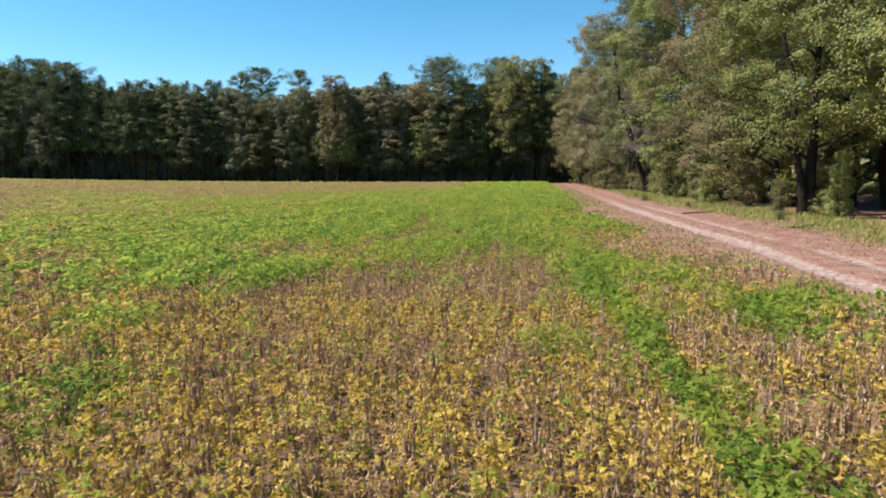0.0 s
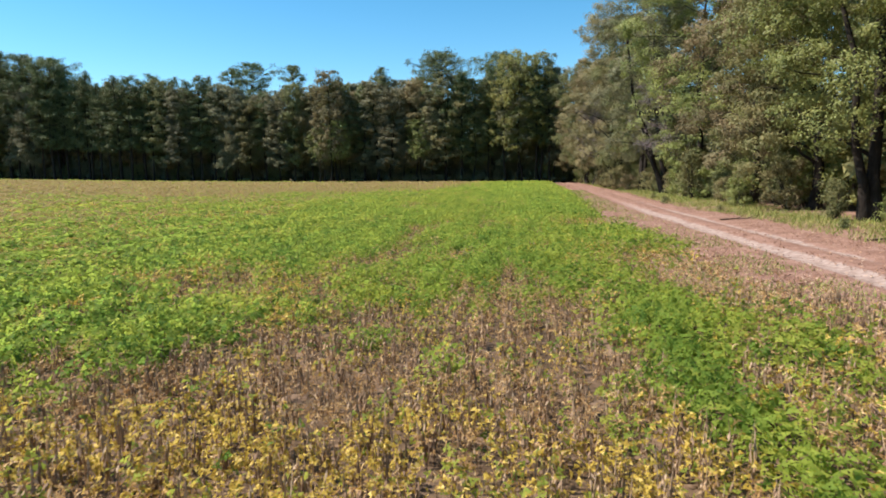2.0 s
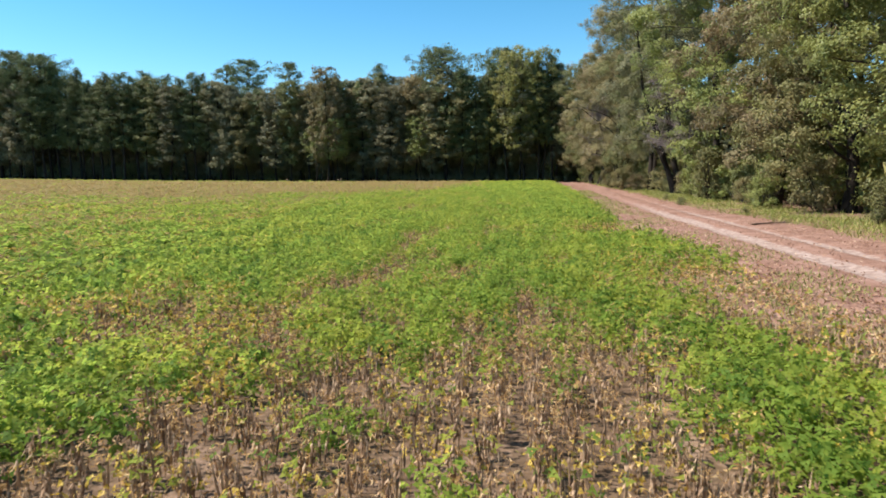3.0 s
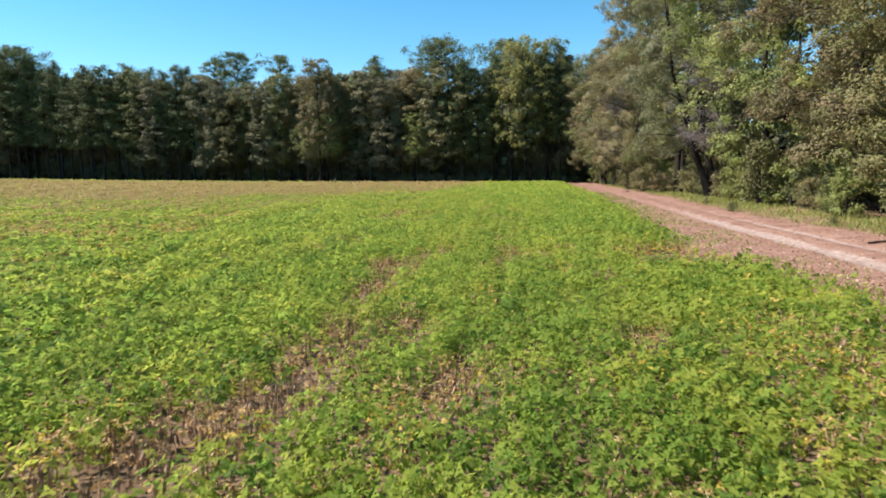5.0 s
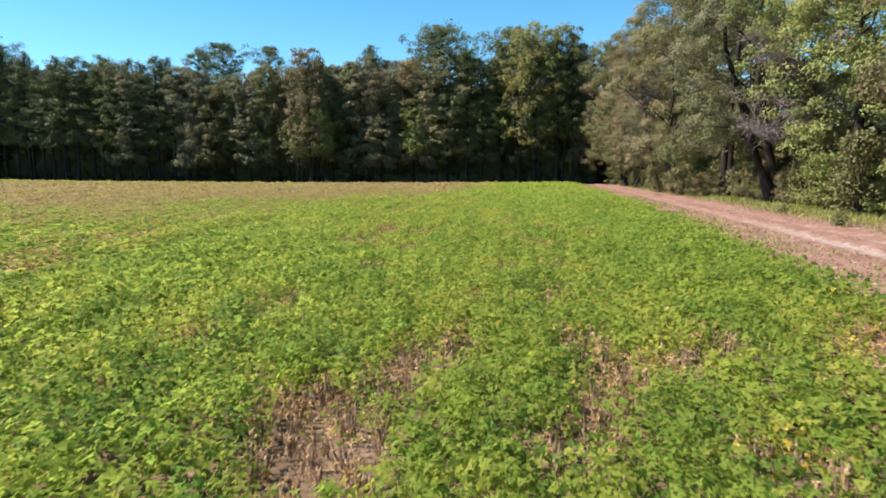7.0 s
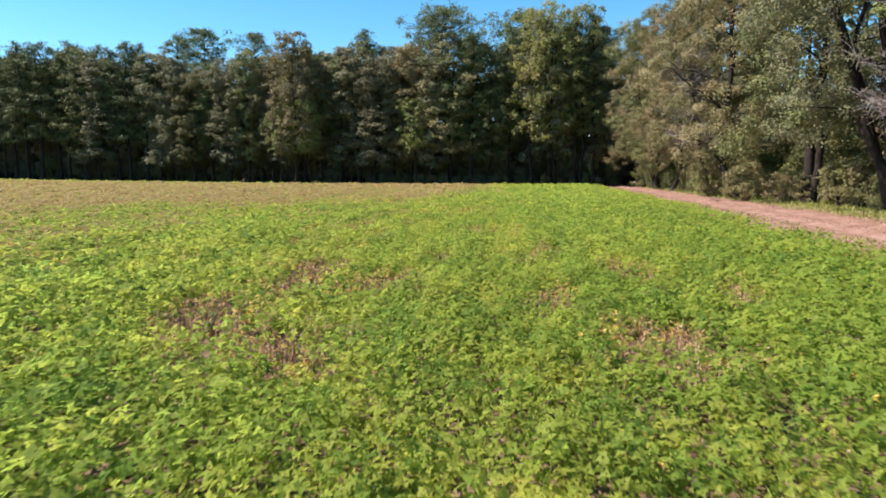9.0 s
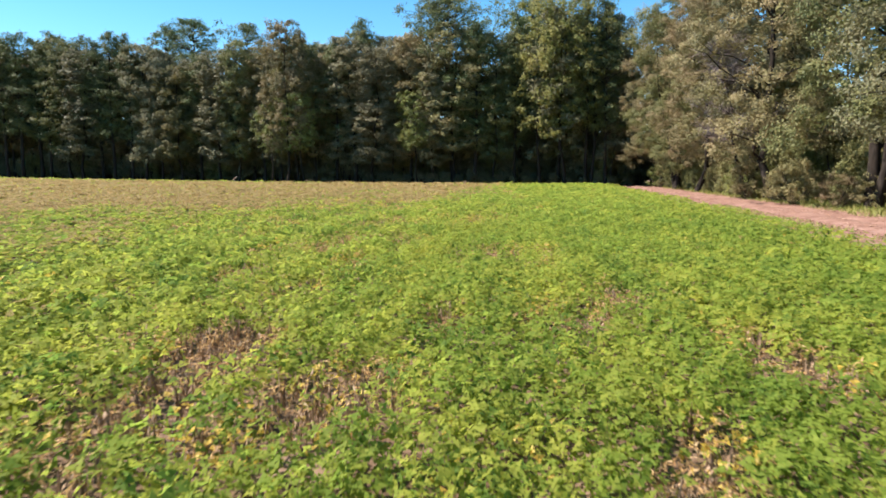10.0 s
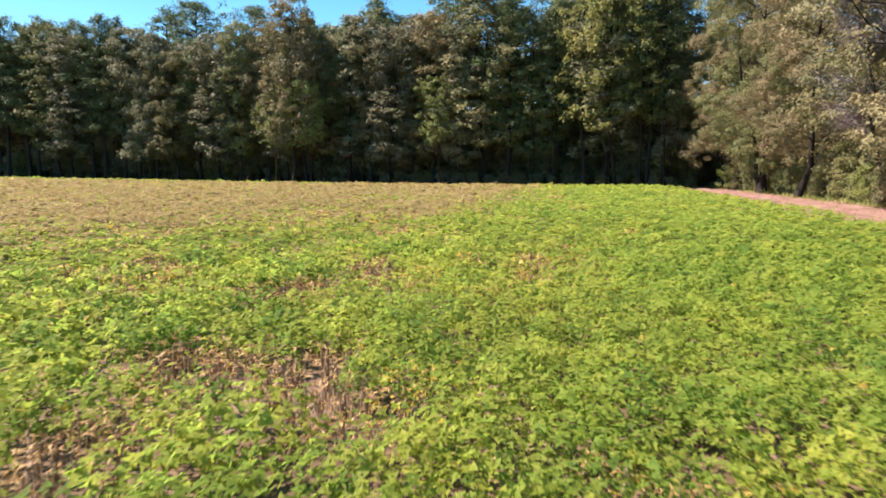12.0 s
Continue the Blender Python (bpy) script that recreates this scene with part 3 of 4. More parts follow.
v, q = blades(np.stack([x, y, rise(x, y) + rng.uniform(0.0, 0.05, len(x))], -1), np.stack([np.cos(ang), np.sin(ang), rng.normal(0.1, 0.25, len(x))], -1),
              np.stack([-np.sin(ang), np.cos(ang), rng.normal(0, 0.3, len(x))], -1), size, size * 0.6, 0.2)
litter = put("leaf_litter", mesh_of("leaf_litter", v, q, [fallen]))
tagged(litter, "reddish-brown fallen leaves scattered along the track", "leaf litter", kind="stuff")

n = 120000
y = -14 + 138 * rng.random(n) ** 1.3
x = verge_x(y) + rng.normal(0, 1, n) * 1.6 + 1.7
tuft = fractal(x * 0.8, y * 0.8, 90)
keep = (y > -6 + 14 * fractal(x * 0.5, y * 0.2, 92)) & (x > verge_x(y) - 1.2 + 1.6 * fractal(x * 0.4, y * 0.4, 91) - 0.6) & (rng.random(n) < smooth(0.2, 0.5, tuft) + 0.25)
x, y, tuft = x[keep], y[keep], tuft[keep]
# a sparse fringe on the crop side of the track
m = 72000
y2 = rng.uniform(6, 80, m)
x2 = crop_edge(y2) + rng.normal(-0.4, 1.7, m)
keep = (rng.random(m) < smooth(0.3, 0.58, fractal(x2 * 0.8, y2 * 0.6, 95))) & (x2 < road_x(y2) - 1.4)
x, y, tuft = np.concatenate([x, x2[keep]]), np.concatenate([y, y2[keep]]), np.concatenate([tuft, np.full(keep.sum(), 0.15)])
ang = rng.uniform(0, 2 * np.pi, len(x))
tall = 0.42 * rng.beta(1.5, 3.5, len(x)) * (0.3 + 1.7 * tuft) + 0.05
v, q = blades(np.stack([x, y, rise(x, y) - 0.03], -1), np.stack([0.85 * np.cos(ang), 0.85 * np.sin(ang), rng.uniform(0.4, 1.4, len(x))], -1),
              np.stack([-np.sin(ang), np.cos(ang), 0 * ang], -1), tall, rng.uniform(0.015, 0.034, len(x)) * (1 + 0.8 * smooth(45, 90, y)), 0.1)
grass = put("grass", mesh_of("grass", v, q, [grass_leaf]))
tagged(grass, "rough yellow-green grass on the verge below trees", "grass", kind="stuff")


# ---- trees ----
def clump_leaves(centres, spread, per, size, rnd, flat=0.75, slim=0.64, lift=0.25, loose=1.0, lean=None):
    """Leaves on the rounded tops and sides of loose clumps, facing outwards and up, and with lean out from their bough."""
    n = len(centres)
    c = np.repeat(centres, per, 0)
    spread = np.repeat(np.broadcast_to(spread, (n,)), per)
    out = rnd.normal(0, 1, (len(c), 3))
    out[:, 2] += 0.45
    out = unit(out)
    offs = out * spread[:, None] * (rnd.uniform(0.05, 1.0, len(c)) ** (0.42 + 0.18 * loose) * np.where(rnd.random(len(c)) < 0.14 * loose, 1.45, 1.0))[:, None] * [1, 1, flat]
    face = out + rnd.normal(0, 0.3 + 0.2 * loose, (len(c), 3)) + [0, 0, 0.3]
    face = unit(face if lean is None else 0.75 * face + 0.8 * np.repeat(lean, per, 0))
    along = unit(np.cross(face, rnd.normal(0, 1, (len(c), 3))))
    s = size * rnd.uniform(0.65, 1.35, len(c))
    return blades(c + offs, along, np.cross(face, along), s, s * slim, lift)


def limb_to(a, b, r0, r1, rnd, sag=0.1, steps=5, sides=5):
    t = np.linspace(0, 1, steps)[:, None]
    p = a + (b - a) * t
    span = np.linalg.norm(b - a)
    p[1:-1] += rnd.normal(0, 0.05 * span, (steps - 2, 3))
    p[:, 2] += sag * span * np.sin(np.pi * t[:, 0]) * 0.6
    return tube(p, np.linspace(r0, r1, steps), sides)


def hardwood(name, tall, radius, seed, leaf, clumps, per, size, skirt=0.1, trunk_r=0.24, bushy=1.0, lean=0.0, stems=1, boughs_n=0, loose=1.0, bough=1.0):
    """A broadleaf tree: tapered crooked trunk, limbs, and a lumpy crown of many leaves reaching low."""
    rnd = np.random.default_rng(seed)
    top = new(name)
    zs = np.linspace(0, tall * 0.82, 9)
    spine = np.stack([np.cumsum(rnd.normal(0, 0.16, 9)), np.cumsum(rnd.normal(0, 0.16, 9)), zs], -1)
    spine[:, 0] += lean * (zs / zs[-1]) ** 0.7
    spine[0] = 0, 0, -0.25
    rad = np.linspace(trunk_r, 0.05, 9)
    rad[0] *= 1.45
    wood = [tube(spine, rad, 8)]
    for k in range(1, stems):
        side = unit(rnd.normal(0, 1, 2))
        twin = spine * [1, 1, 0.85]
        twin[:, :2] += np.linspace(0.25, 2.6, 9)[:, None] ** 0.9 * side + rnd.normal(0, 0.12, (9, 2))
        wood.append(tube(twin, 0.75 * rad, 7))
    # boughs first, then leaf clumps over each bough
    nb = boughs_n or max(12, clumps // 10)
    f = (np.arange(nb) + rnd.uniform(0.1, 0.9, nb)) / nb
    ang = np.arange(nb) * 2.4 + rnd.normal(0, 0.5, nb)
    prof = np.clip(np.sin(np.pi * np.clip(f * 0.66 + 0.2, 0, 1)) ** 0.7, 0.1, 1)
    rr = radius * prof * rnd.uniform(0.35, 0.8, nb)
    z = tall * (skirt + 0.06 + (0.9 - skirt) * f)
    boughs = np.stack([np.interp(z, spine[:, 2], spine[:, 0]) + rr * np.cos(ang), np.interp(z, spine[:, 2], spine[:, 1]) + rr * np.sin(ang), z], -1)
    size_b = bough * radius * rnd.uniform(0.26, 0.46, nb)
    of = rnd.integers(0, nb, clumps)
    way = unit(rnd.normal(0, 1, (clumps, 3)) + np.stack([0.5 * np.cos(ang[of]), 0.5 * np.sin(ang[of]), np.full(clumps, 0.3)], -1))
    centres = boughs[of] + way * (size_b[of] * rnd.uniform(0.62, 1.0, clumps))[:, None] * [1.15, 1.15, 0.72]
    centres[:, 2] = np.clip(centres[:, 2], tall * skirt * 0.6 + 0.3, tall * 0.97)
    for k in rnd.choice(clumps, min(clumps, 26), False):
        b = centres[k]
        za = np.clip(b[2] - rnd.uniform(0.2, 0.6) * np.hypot(*b[:2]), tall * 0.08, tall * 0.78)
        a = np.array([np.interp(za, spine[:, 2], spine[:, 0]), np.interp(za, spine[:, 2], spine[:, 1]), za])
        wood.append(limb_to(a, b, 0.28 * trunk_r * (1.3 - za / tall), 0.012, rnd, 0.12))
    v, q = joined(wood)
    put("trunk", mesh_of("trunk", v, q, [shaded_bark], None, False), top)
    v, q = clump_leaves(centres, rnd.uniform(0.55, 1.05, clumps) * bushy, per, size, rnd, loose=loose, lean=way)
    put("crown", mesh_of("crown", v, q, [leaf]), top)
    return top


def pine(name, tall, radius, seed, clumps, per, size, bare=0.55, trunk_r=0.2, tuft=1.0, dome=4):
    """A tall pine: straight bare trunk, a few dead stubs, and flat tufted sprays near the top."""
    rnd = np.random.default_rng(seed)
    top = new(name)
    zs = np.linspace(0, tall * 0.97, 8)
    spine = np.stack([np.cumsum(rnd.normal(0, 0.1, 8)), np.cumsum(rnd.normal(0, 0.1, 8)), zs], -1)
    spine[0] = 0, 0, -0.25
    wood = [tube(spine, np.linspace(trunk_r, 0.04, 8), 7)]
    # whorls of limbs, each ending in a few tufts: widest low in the crown, rounded at the top
    nl = max(8, clumps // 5)
    lf = (np.arange(nl) + rnd.uniform(0, 1, nl)) / nl
    la = np.arange(nl) * 2.4 + rnd.normal(0, 0.4, nl)
    lr = radius * np.clip(1.05 - lf ** dome, 0.3, 1) * np.clip(0.55 + 1.8 * lf, 0, 1) * rnd.uniform(0.55, 1.1, nl)
    of = rnd.integers(0, nl, clumps)
    f = np.clip(lf[of] + rnd.normal(0, 0.022, clumps), 0, 1)
    rr = lr[of] * rnd.uniform(0.35, 1.05, clumps)
    ang = la[of] + rnd.normal(0, 0.3, clumps)
    z = tall * (bare + (0.985 - bare) * f) + 0.12 * rr
    sx, sy = np.interp(z, spine[:, 2], spine[:, 0]), np.interp(z, spine[:, 2], spine[:, 1])
    centres = np.stack([sx + rr * np.cos(ang), sy + rr * np.sin(ang), z], -1)
    for k in range(0, clumps, 2):
        b = centres[k]
        za = max(b[2] - 0.25 * rr[k] - 0.3, 0.5)
        wood.append(limb_to(np.array([np.interp(za, spine[:, 2], spine[:, 0]), np.interp(za, spine[:, 2], spine[:, 1]), za]), b, 0.05, 0.012, rnd, 0.05, 4, 4))
    for _ in range(7):
        za, a = tall * rnd.uniform(0.25, bare), rnd.uniform(0, 2 * np.pi)
        s = np.array([np.interp(za, spine[:, 2], spine[:, 0]), np.interp(za, spine[:, 2], spine[:, 1]), za])
        wood.append(limb_to(s, s + rnd.uniform(0.6, 1.8) * np.array([np.cos(a), np.sin(a), -0.1]), 0.03, 0.008, rnd, 0, 4, 4))
    v, q = joined(wood)
    put("trunk", mesh_of("trunk", v, q, [shaded_bark], None, False), top)
    v, q = clump_leaves(centres, rnd.uniform(0.5, 0.95, clumps) * tuft, per, size, rnd, 0.6, 0.4, 0.3)
    put("crown", mesh_of("crown", v, q, [pine_leaf]), top)
    return top


def shrub(name, tall, radius, seed, leaf, clumps, per, size):
    """A low bush: several thin stems from one root and leaves down to the ground."""
    rnd = np.random.default_rng(seed)
    top = new(name)
    f = rnd.uniform(0, 1, clumps)
    ang = rnd.uniform(0, 2 * np.pi, clumps)
    rr = radius * np.sqrt(1 - 0.8 * f ** 2) * np.sqrt(rnd.uniform(0.2, 1, clumps)) * (0.75 + 0.4 * np.sin(2 * ang + seed))
    centres = np.stack([rr * np.cos(ang), rr * np.sin(ang), tall * (0.12 + 0.88 * f)], -1)
    wood = [limb_to(np.array([0.1 * math.cos(k), 0.1 * math.sin(k), -0.1]), centres[k], 0.04, 0.01, rnd, 0.1, 4, 4) for k in range(min(9, clumps))]
    v, q = joined(wood)
    put("stem", mesh_of("stem", v, q, [bark], None, False), top)
    v, q = clump_leaves(centres, rnd.uniform(0.3, 0.6, clumps) * max(0.6, tall / 3), per, size, rnd, 0.8)
    put("foliage", mesh_of("foliage", v, q, [leaf]), top)
    return top


def bare_tree(name, tall, radius, seed, lean=0.0):
    """A leafless tree: grey trunk, limbs and a haze of fine twigs."""
    rnd = np.random.default_rng(seed)
    top = new(name)
    zs = np.linspace(-0.2, tall, 8)
    spine = np.stack([np.cumsum(rnd.normal(0, 0.15, 8)), np.cumsum(rnd.normal(0, 0.15, 8)), zs], -1)
    spine[:, 0] += lean * np.clip(zs / tall, 0, 1) ** 0.8
    spine[0, :2] = 0
    wood = [tube(spine, np.linspace(0.16, 0.02, 8), 6)]
    twigs = []
    for _ in range(34):
        za, a = tall * rnd.uniform(0.3, 0.97), rnd.uniform(0, 2 * np.pi)
        s = np.array([np.interp(za, zs, spine[:, 0]), np.interp(za, zs, spine[:, 1]), za])
        e = s + radius * rnd.uniform(0.4, 1.0) * (1.15 - za / tall) * 1.6 * np.array([np.cos(a), np.sin(a), rnd.uniform(0.1, 0.6)])
        wood.append(limb_to(s, e, 0.035, 0.01, rnd, 0.1, 5, 4))
        for _ in range(64):
            b = s + (e - s) * rnd.uniform(0.25, 1.0)
            w = rnd.normal(0, 1, 3) * [0.7, 0.7, 0.5] + [0, 0, 0.25]
            twigs.append(limb_to(b, b + unit(w) * rnd.uniform(0.4, 1.4), 0.016, 0.007, rnd, 0.05, 3, 3))
    v, q = joined(wood)
    put("trunk", mesh_of("trunk", v, q, [bark], None, False), top)
    v, q = joined(twigs)
    put("twig_haze", mesh_of("twig_haze", v, q, [grey_wood]), top)
    return top


def stand(proto, x, y, turn, scale, lift=1.0, sink=0.0):
    m = Matrix.LocRotScale((x, y, float(rise(x, y)) - sink), Euler((0, 0, turn)), (scale, scale, scale * lift))
    return copy_thing(proto, m)


def retire(proto):
    """Take away a pattern tree once its copies stand."""
    for o in (*proto.children_recursive, proto):
        bpy.data.objects.remove(o)


dice = random.Random(11)
EDGE = "trees along the farm track"
near_kinds = []
for k, (tone, label) in enumerate((("green", "broadleaf tree with full green crown beside the track"),
                                   ("olive", "broadleaf tree with dull olive autumn crown beside the track"),
                                   ("russet", "broadleaf tree with browning autumn leaves beside the track"),
                                   ("dull", "tall leaning broadleaf tree with patchy grey-brown crown"),
                                   ("green", "tall broadleaf tree with green crown over a dark hollow"))):
    t = hardwood("broadleaf_tree", 21, (5.6, 5.4, 5.8, 5.0, 6.2)[k], 100 + k, LEAVES[tone], (700, 700, 700, 640, 880)[k], 80, 0.142, (0.1, 0.07, 0.06, 0.12, 0.15)[k], (0.26, 0.28, 0.24, 0.3, 0.34)[k], 0.72, (0.4, 1.2, 0.5, 2.4, 0.2)[k], (2, 2, 1, 3, 2)[k], (46, 36, 34, 30, 40)[k], 0.45)
    near_kinds.append(tagged(t, label, "tree", EDGE))
SIDE = [(22.5, 13, 4, 1.05), (21.8, 24.5, 4, 1.06), (23.0, 30.5, 4, 1.0), (19.4, 36.5, 4, 0.92), (21.0, 44.5, 1, 1.05), (20.8, 52.0, 2, 1.08), (20.6, 60.5, 0, 1.05), (20.4, 69, 3, 1.08),
        (25.2, 43, 1, 1.08), (25.4, 53, 2, 1.05), (20.0, 77, 1, 1.1), (19.2, 85.5, 2, 1.05), (19.8, 92, 3, 1.04), (19.3, 100.5, 2, 0.86), (20.0, 108, 1, 0.9), (20.4, 115, 2, 0.92)]
for x, y, k, size in SIDE:
    stand(near_kinds[k], x, y, dice.uniform(0, 6.28), size)
for t in near_kinds:
    retire(t)

FAR = "trees of the far wood edge"
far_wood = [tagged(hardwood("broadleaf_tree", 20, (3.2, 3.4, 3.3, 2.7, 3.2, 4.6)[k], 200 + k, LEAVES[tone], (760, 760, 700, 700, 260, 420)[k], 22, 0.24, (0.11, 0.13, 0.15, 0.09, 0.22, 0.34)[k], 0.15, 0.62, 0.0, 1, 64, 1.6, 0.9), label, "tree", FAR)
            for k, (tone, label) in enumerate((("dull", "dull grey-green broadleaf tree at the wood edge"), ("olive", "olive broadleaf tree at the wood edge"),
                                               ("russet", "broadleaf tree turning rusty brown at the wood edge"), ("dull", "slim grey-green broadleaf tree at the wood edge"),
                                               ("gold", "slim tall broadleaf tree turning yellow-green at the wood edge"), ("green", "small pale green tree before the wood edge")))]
far_pine = [tagged(pine("pine_tree", 21, (3.2, 6.0, 5.2, 3.2)[k], 300 + k, (210, 400, 170, 100)[k], 40, 0.26, (0.3, 0.54, 0.75, 0.75)[k], 0.2, (1.0, 1.0, 0.95, 0.95)[k], (4, 9, 7, 7)[k]), "tall dark green pine with bare straight trunk", "tree", FAR) for k in range(4)]
deep_kinds = [tagged(hardwood("broadleaf_tree", 20, 4.6, 230 + k, LEAVES[tone], 70, 32, 0.65, 0.03, 0.2, 1.5), label, "tree", "trees behind the wood edge")
              for k, (tone, label) in enumerate((("dull", "dark green broadleaf tree inside the wood"), ("olive", "olive broadleaf tree inside the wood")))]
TOP_X = (-103, -96, -90, -84, -78, -72, -66, -58, -53, -46, -38, -33, -25, -20, -15, -12, -8, -3, 1, 4, 9, 14, 18)
TOP_Z = (27, 25, 24.5, 22.4, 22.4, 22, 22, 21.5, 21.3, 20, 19.2, 19.4, 21.5, 20, 21.5, 19.5, 21, 20.5, 19.5, 20, 22, 22, 21)
x = -112.0
while x < 18:
    tall = float(np.interp(x, TOP_X, TOP_Z)) - float(rise(x, 123 - 0.18 * x))
    row = 125.5 - 0.18 * x
    left = smooth(-30, -70, x)
    wide = dice.uniform(0.85, 1.45)
    if dice.random() < 0.32 + 0.5 * left:
        stand(far_pine[0], x, row + dice.uniform(0, 2), dice.uniform(0, 6.28), wide * tall / 21 * dice.uniform(0.95, 1.06), 1 / wide)
    else:
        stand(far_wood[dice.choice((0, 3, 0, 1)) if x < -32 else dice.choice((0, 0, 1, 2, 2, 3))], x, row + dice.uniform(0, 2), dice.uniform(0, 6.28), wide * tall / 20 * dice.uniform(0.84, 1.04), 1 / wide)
    if x < -6 or dice.random() < 0.5:
        wide = dice.uniform(0.9, 1.3)
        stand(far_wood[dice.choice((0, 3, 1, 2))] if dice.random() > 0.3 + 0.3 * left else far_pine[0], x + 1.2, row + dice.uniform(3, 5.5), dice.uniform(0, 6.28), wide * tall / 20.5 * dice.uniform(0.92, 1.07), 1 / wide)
        stand(deep_kinds[dice.choice((0, 0, 1))], x + dice.uniform(-1, 1), row + dice.uniform(8, 11), dice.uniform(0, 6.28), tall / 20 * dice.uniform(0.9, 1.0))
    x += dice.uniform(2.2, 3.3)
for x, y, tall, k in ((-3.0, 128.5, 24.4, 1), (-37.2, 149.6, 25.6, 3), (-45.6, 148, 25.8, 2), (-51.5, 150, 25.0, 3), (-15.9, 132, 22.4, 0), (6, 129, 22, 0), (8.4, 136, 25.2, 1), (-88, 144, 26, 1), (-96, 146, 27, 1), (-101, 147, 28, 0), (-79, 141, 23, 0)):
    stand(far_pine[k], x, y, dice.uniform(0, 6.28), tall / 21, 1.0)
for x, y, tall, k in ((8.2, 124, 23.0, 4), (11.2, 123.4, 24, 4), (14.2, 123.2, 24, 4), (16.8, 124.2, 21, 3), (-24.9, 127.5, 21.5, 2), (22, 123, 20, 1), (26, 121, 20, 0),
                      (-7.2, 124.6, 12.0, 5), (-22.6, 127.5, 12.0, 5), (-27.3, 128.4, 11.5, 5)):
    stand(far_wood[k], x, y, dice.uniform(0, 6.28), tall / 20)
for y in range(10, 120, 8):
    tagged(stand(deep_kinds[dice.randrange(2)], 26.0 + dice.uniform(-1.2, 1.5), y + dice.uniform(-3, 3), dice.uniform(0, 6.28), dice.uniform(0.98, 1.1)), "broadleaf tree standing behind the track-side row", "tree", "trees behind the track-side row")
for y in (12, 20, 28, 36, 44, 52, 104, 112):
    tagged(stand(deep_kinds[dice.randrange(2)], 32.5 + dice.uniform(-1.2, 1.5), y + dice.uniform(-3, 3), dice.uniform(0, 6.28), dice.uniform(0.95, 1.05)), "broadleaf tree standing behind the track-side row", "tree", "trees behind the track-side row")
for k, y in enumerate(range(-38, 10, 6)):
    for x in (20.5, 26.5, 32.5):
        tagged(stand(deep_kinds[k % 2], x + math.sin(7.0 * y + x), y + 1.5 * math.cos(3.0 * x + y), 1.7 * k + x, 1.0 + 0.06 * math.sin(5.0 * y)), "broadleaf tree standing behind the track-side row", "tree", "trees behind the track-side row")
for t in far_wood + far_pine + deep_kinds:
    retire(t)

# undergrowth along both wood edges
bushes = [tagged(shrub("bush", 2.6, 1.5, 400 + k, LEAVES[tone], 50, 72, 0.13), label, "bush", "undergrowth of the wood edge")
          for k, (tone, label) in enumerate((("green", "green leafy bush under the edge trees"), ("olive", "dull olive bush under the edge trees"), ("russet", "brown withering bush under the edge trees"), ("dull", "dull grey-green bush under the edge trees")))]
for y in np.arange(16, 120, 1.7):
    near_end = y < 42
    if dice.random() < (0.6 if near_end else 0.35):
        continue
    stand(bushes[0 if near_end else dice.choice((0, 0, 1, 1, 2))], float(verge_x(y)) + (4.6 if near_end else 3.0) + dice.uniform(-0.8, 1.2) - (0.9 if y > 78 else 0), float(y) + dice.uniform(-0.8, 0.8),
          dice.uniform(0, 6.28), dice.uniform(0.3, 0.62) if near_end else dice.uniform(0.55, 1.5))
for y in np.arange(47, 118, 3.1):
    stand(bushes[dice.choice((0, 1, 1))], 24.2 + dice.uniform(-1, 1), float(y), dice.uniform(0, 6.28), dice.uniform(1.0, 1.7))
for y in np.arange(44, 56, 2.6):
    stand(bushes[dice.choice((0, 1, 1))], 22.0 + dice.uniform(-0.7, 0.7), float(y), dice.uniform(0, 6.28), dice.uniform(1.1, 1.8))
for y in np.arange(57, 118, 2.2):
    stand(bushes[dice.choice((0, 1, 1, 2))], 20.3 + dice.uniform(-0.8, 1.2), float(y), dice.uniform(0, 6.28), dice.uniform(0.6, 1.15))
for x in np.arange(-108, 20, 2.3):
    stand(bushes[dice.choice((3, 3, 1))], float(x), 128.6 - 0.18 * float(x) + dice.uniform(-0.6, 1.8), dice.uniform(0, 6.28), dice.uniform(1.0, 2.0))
stand(bushes[0], 19.4, 34.0, 2.0, 0.6, 2.0)
stand(bushes[1], 17.9, 37.0, 0.6, 0.6, 1.2)
for y in (77.5, 81.0, 84.2, 88.0):
    stand(bushes[2], 18.3 + 0.4 * math.sin(y), y, y, 0.75 + 0.2 * math.cos(y))
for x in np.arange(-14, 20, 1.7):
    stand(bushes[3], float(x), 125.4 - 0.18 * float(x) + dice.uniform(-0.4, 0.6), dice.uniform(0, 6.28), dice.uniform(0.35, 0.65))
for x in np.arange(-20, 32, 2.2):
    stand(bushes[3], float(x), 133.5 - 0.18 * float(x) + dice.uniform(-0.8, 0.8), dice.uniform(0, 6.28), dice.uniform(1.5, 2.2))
for t in bushes:
    retire(t)

snag = tagged(bare_tree("bare_tree", 12.5, 4.6, 500, -3.6), "leafless grey tree with fine twigs beside the track", "tree", EDGE)
stand(snag, 20.6, 66.0, 0.1, 0.86)
stand(snag, 19.0, 90.0, 0.4, 0.85)
retire(snag)

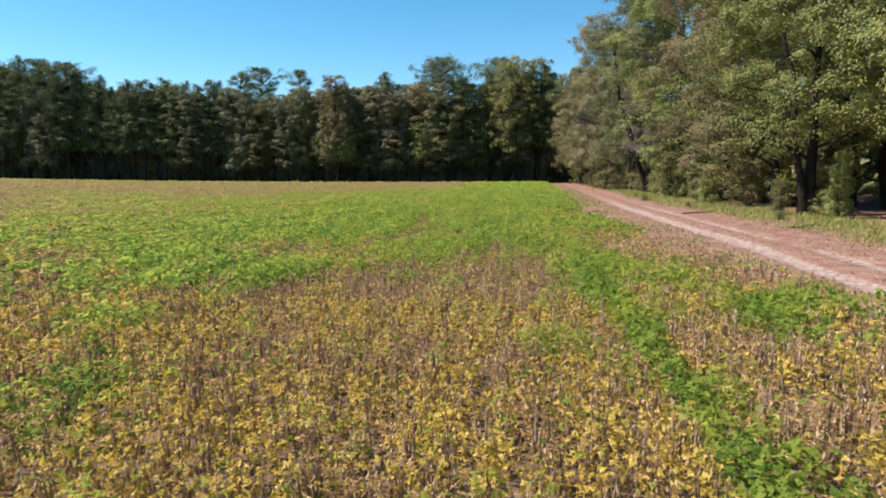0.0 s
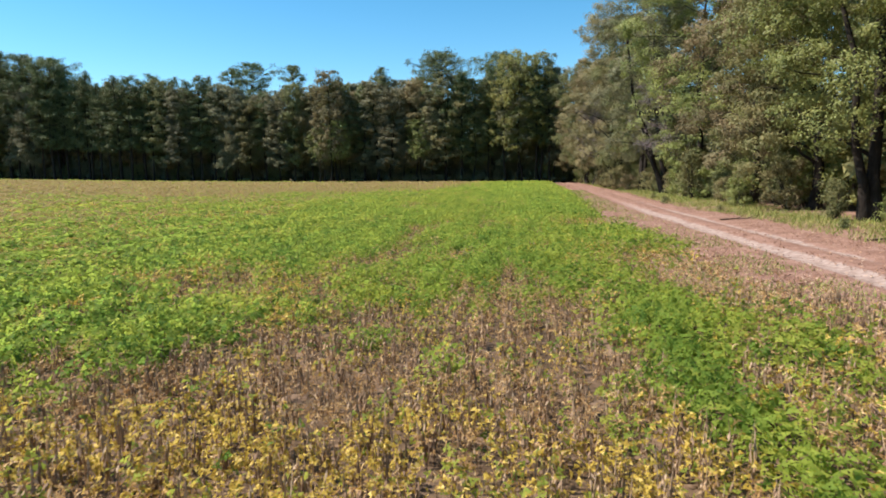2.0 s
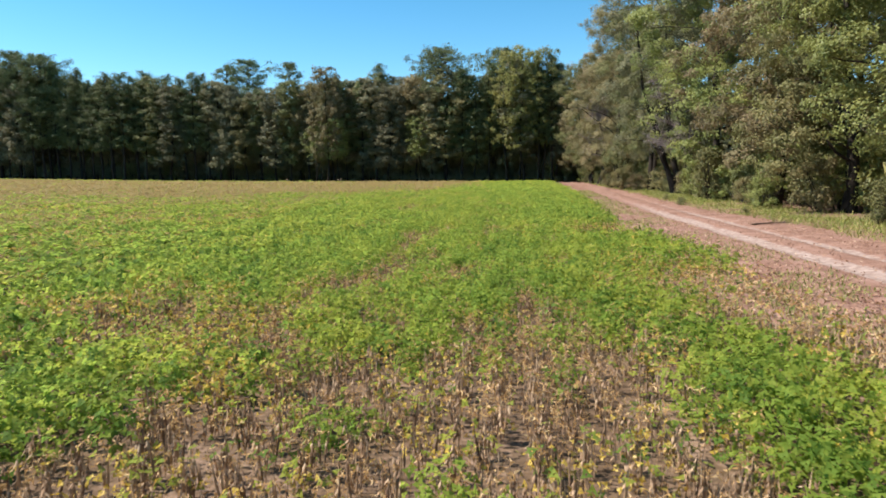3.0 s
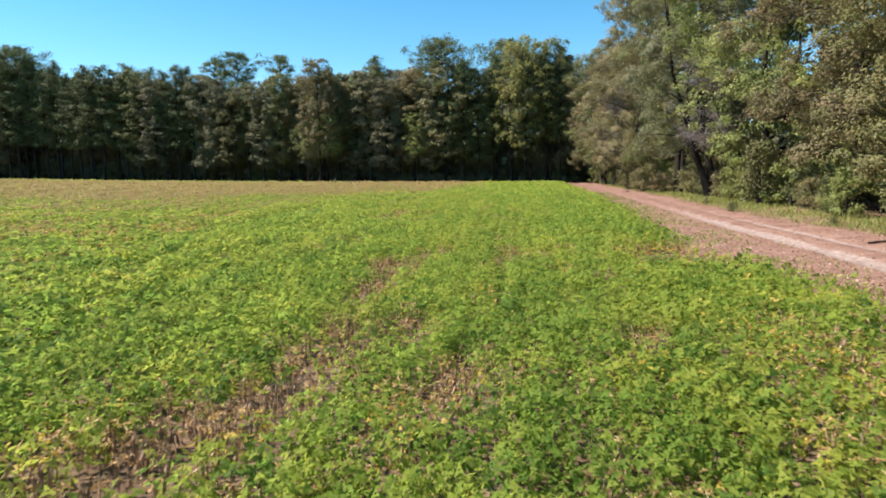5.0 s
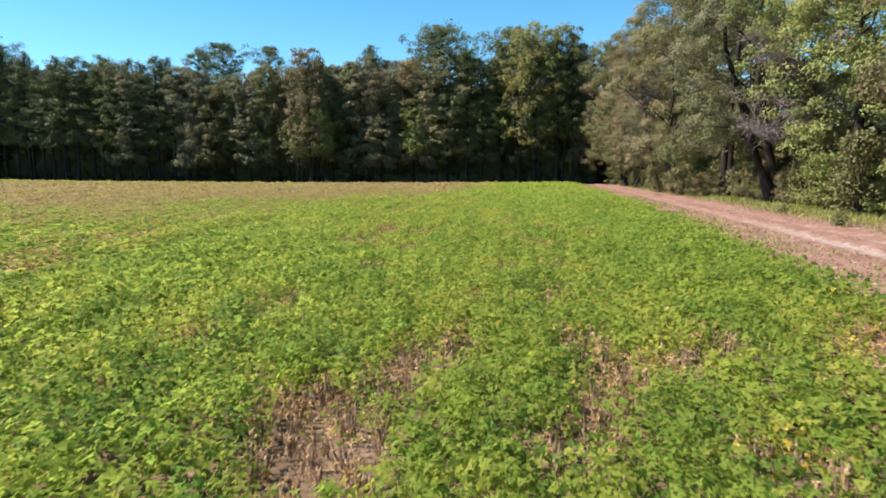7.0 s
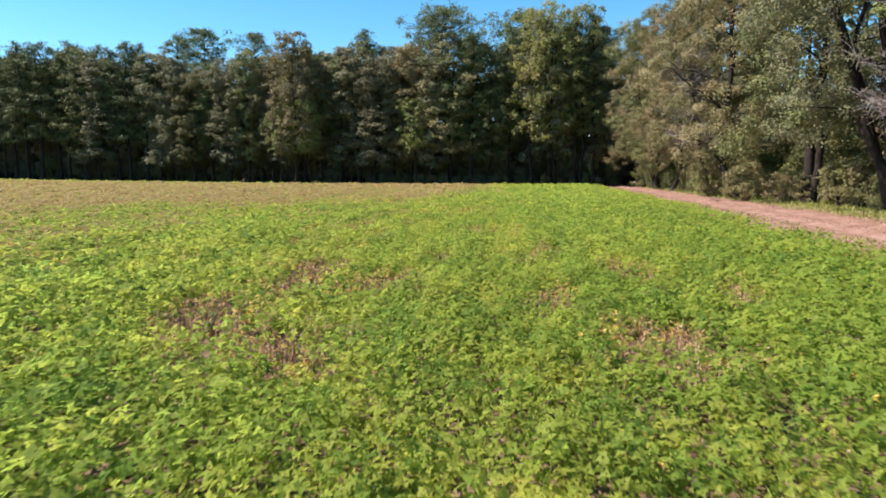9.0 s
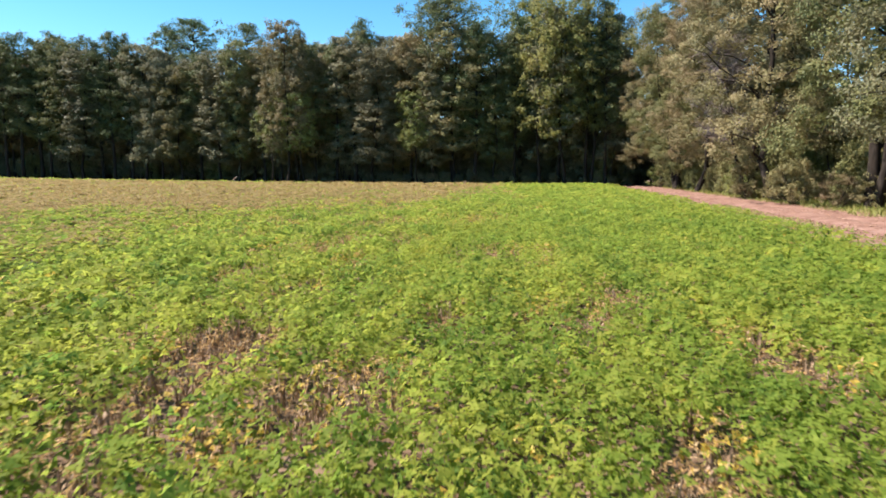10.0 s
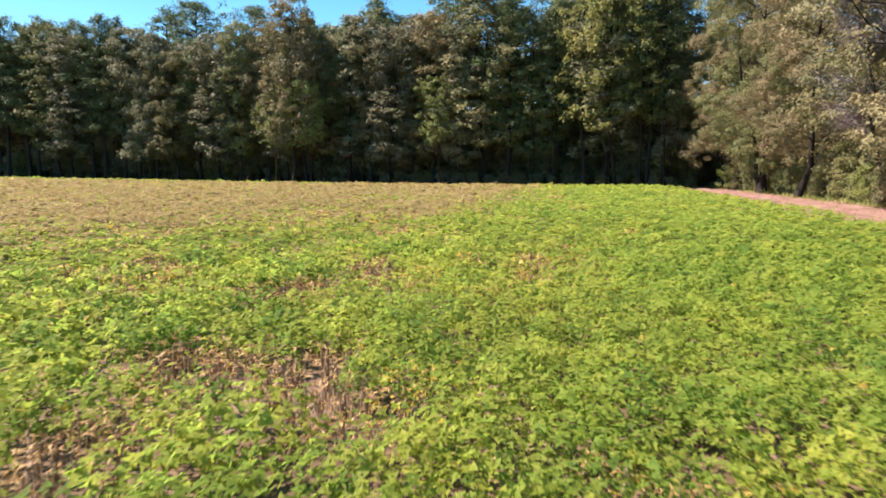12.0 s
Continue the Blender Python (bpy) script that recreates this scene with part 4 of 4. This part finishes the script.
# the deep wood behind the edge
rnd = np.random.default_rng(900)
n = 1900
x = rnd.uniform(-130, 45, n)
y = 133 - 0.18 * x + rnd.uniform(0, 18, n)
z = rise(x, y) + np.where(rnd.random(n) < 0.55, rnd.uniform(0.2, 6.5, n), rnd.uniform(6, 16.5, n))
n2 = 600
x2, y2 = rnd.uniform(35, 50, n2), rnd.uniform(-5, 132, n2)
x, y, z = np.concatenate([x, x2]), np.concatenate([y, y2]), np.concatenate([z, rise(x2, y2) + rnd.uniform(0.2, 8, n2)])
v, q = clump_leaves(np.stack([x, y, z], -1), rnd.uniform(1.7, 3.0, n + n2), 18, 1.8, rnd)
woods = put("deep_woods", mesh_of("deep_woods", v, q, [leaf_olive]))
tagged(woods, "dense dim foliage deep inside the wood", "woodland", kind="stuff")


# ---- small things by the track ----
def fallen_branch(length, radius, seed):
    rnd = np.random.default_rng(seed)
    t = np.linspace(0, 1, 8)
    p = np.stack([length * (t - 0.5), 0.12 * np.sin(5 * t + seed), radius * 0.8 + 0.05 * t], -1)
    pieces = [tube(p, radius * (1 - 0.6 * t), 7)]
    for k in (3, 5):
        pieces.append(limb_to(p[k], p[k] + np.array([0.35, 0.3 * (-1) ** k, 0.12]), radius * 0.4, 0.008, rnd, 0.05, 4, 5))
    v, q = joined(pieces)
    return mesh_of("fallen_branch", v, q, [pine_bark], None, False)


for x, y, turn, ln in ((14.0, 38.2, 0.35, 2.0), (15.1, 29.0, 0.1, 1.5)):
    b = put("fallen_branch", fallen_branch(ln, 0.045, int(y)))
    b.matrix_world = Matrix.Translation((x, y, float(rise(x, y)))) @ Euler((0, 0, turn)).to_matrix().to_4x4()
    tagged(b, "brown fallen branch lying on reddish leaf litter", "branch", "fallen branches")
weed = tagged(shrub("weed", 0.55, 0.3, 610, leaf_olive, 14, 26, 0.1), "small dark weed tuft at the track's grassy edge", "weed", "weeds on the verge")
for x, y, s in ((15.0, 52.8, 1.0), (16.2, 60, 0.8), (15.4, 44, 0.7), (16.0, 33, 0.8)):
    stand(weed, x, y, x * 3, s)
retire(weed)
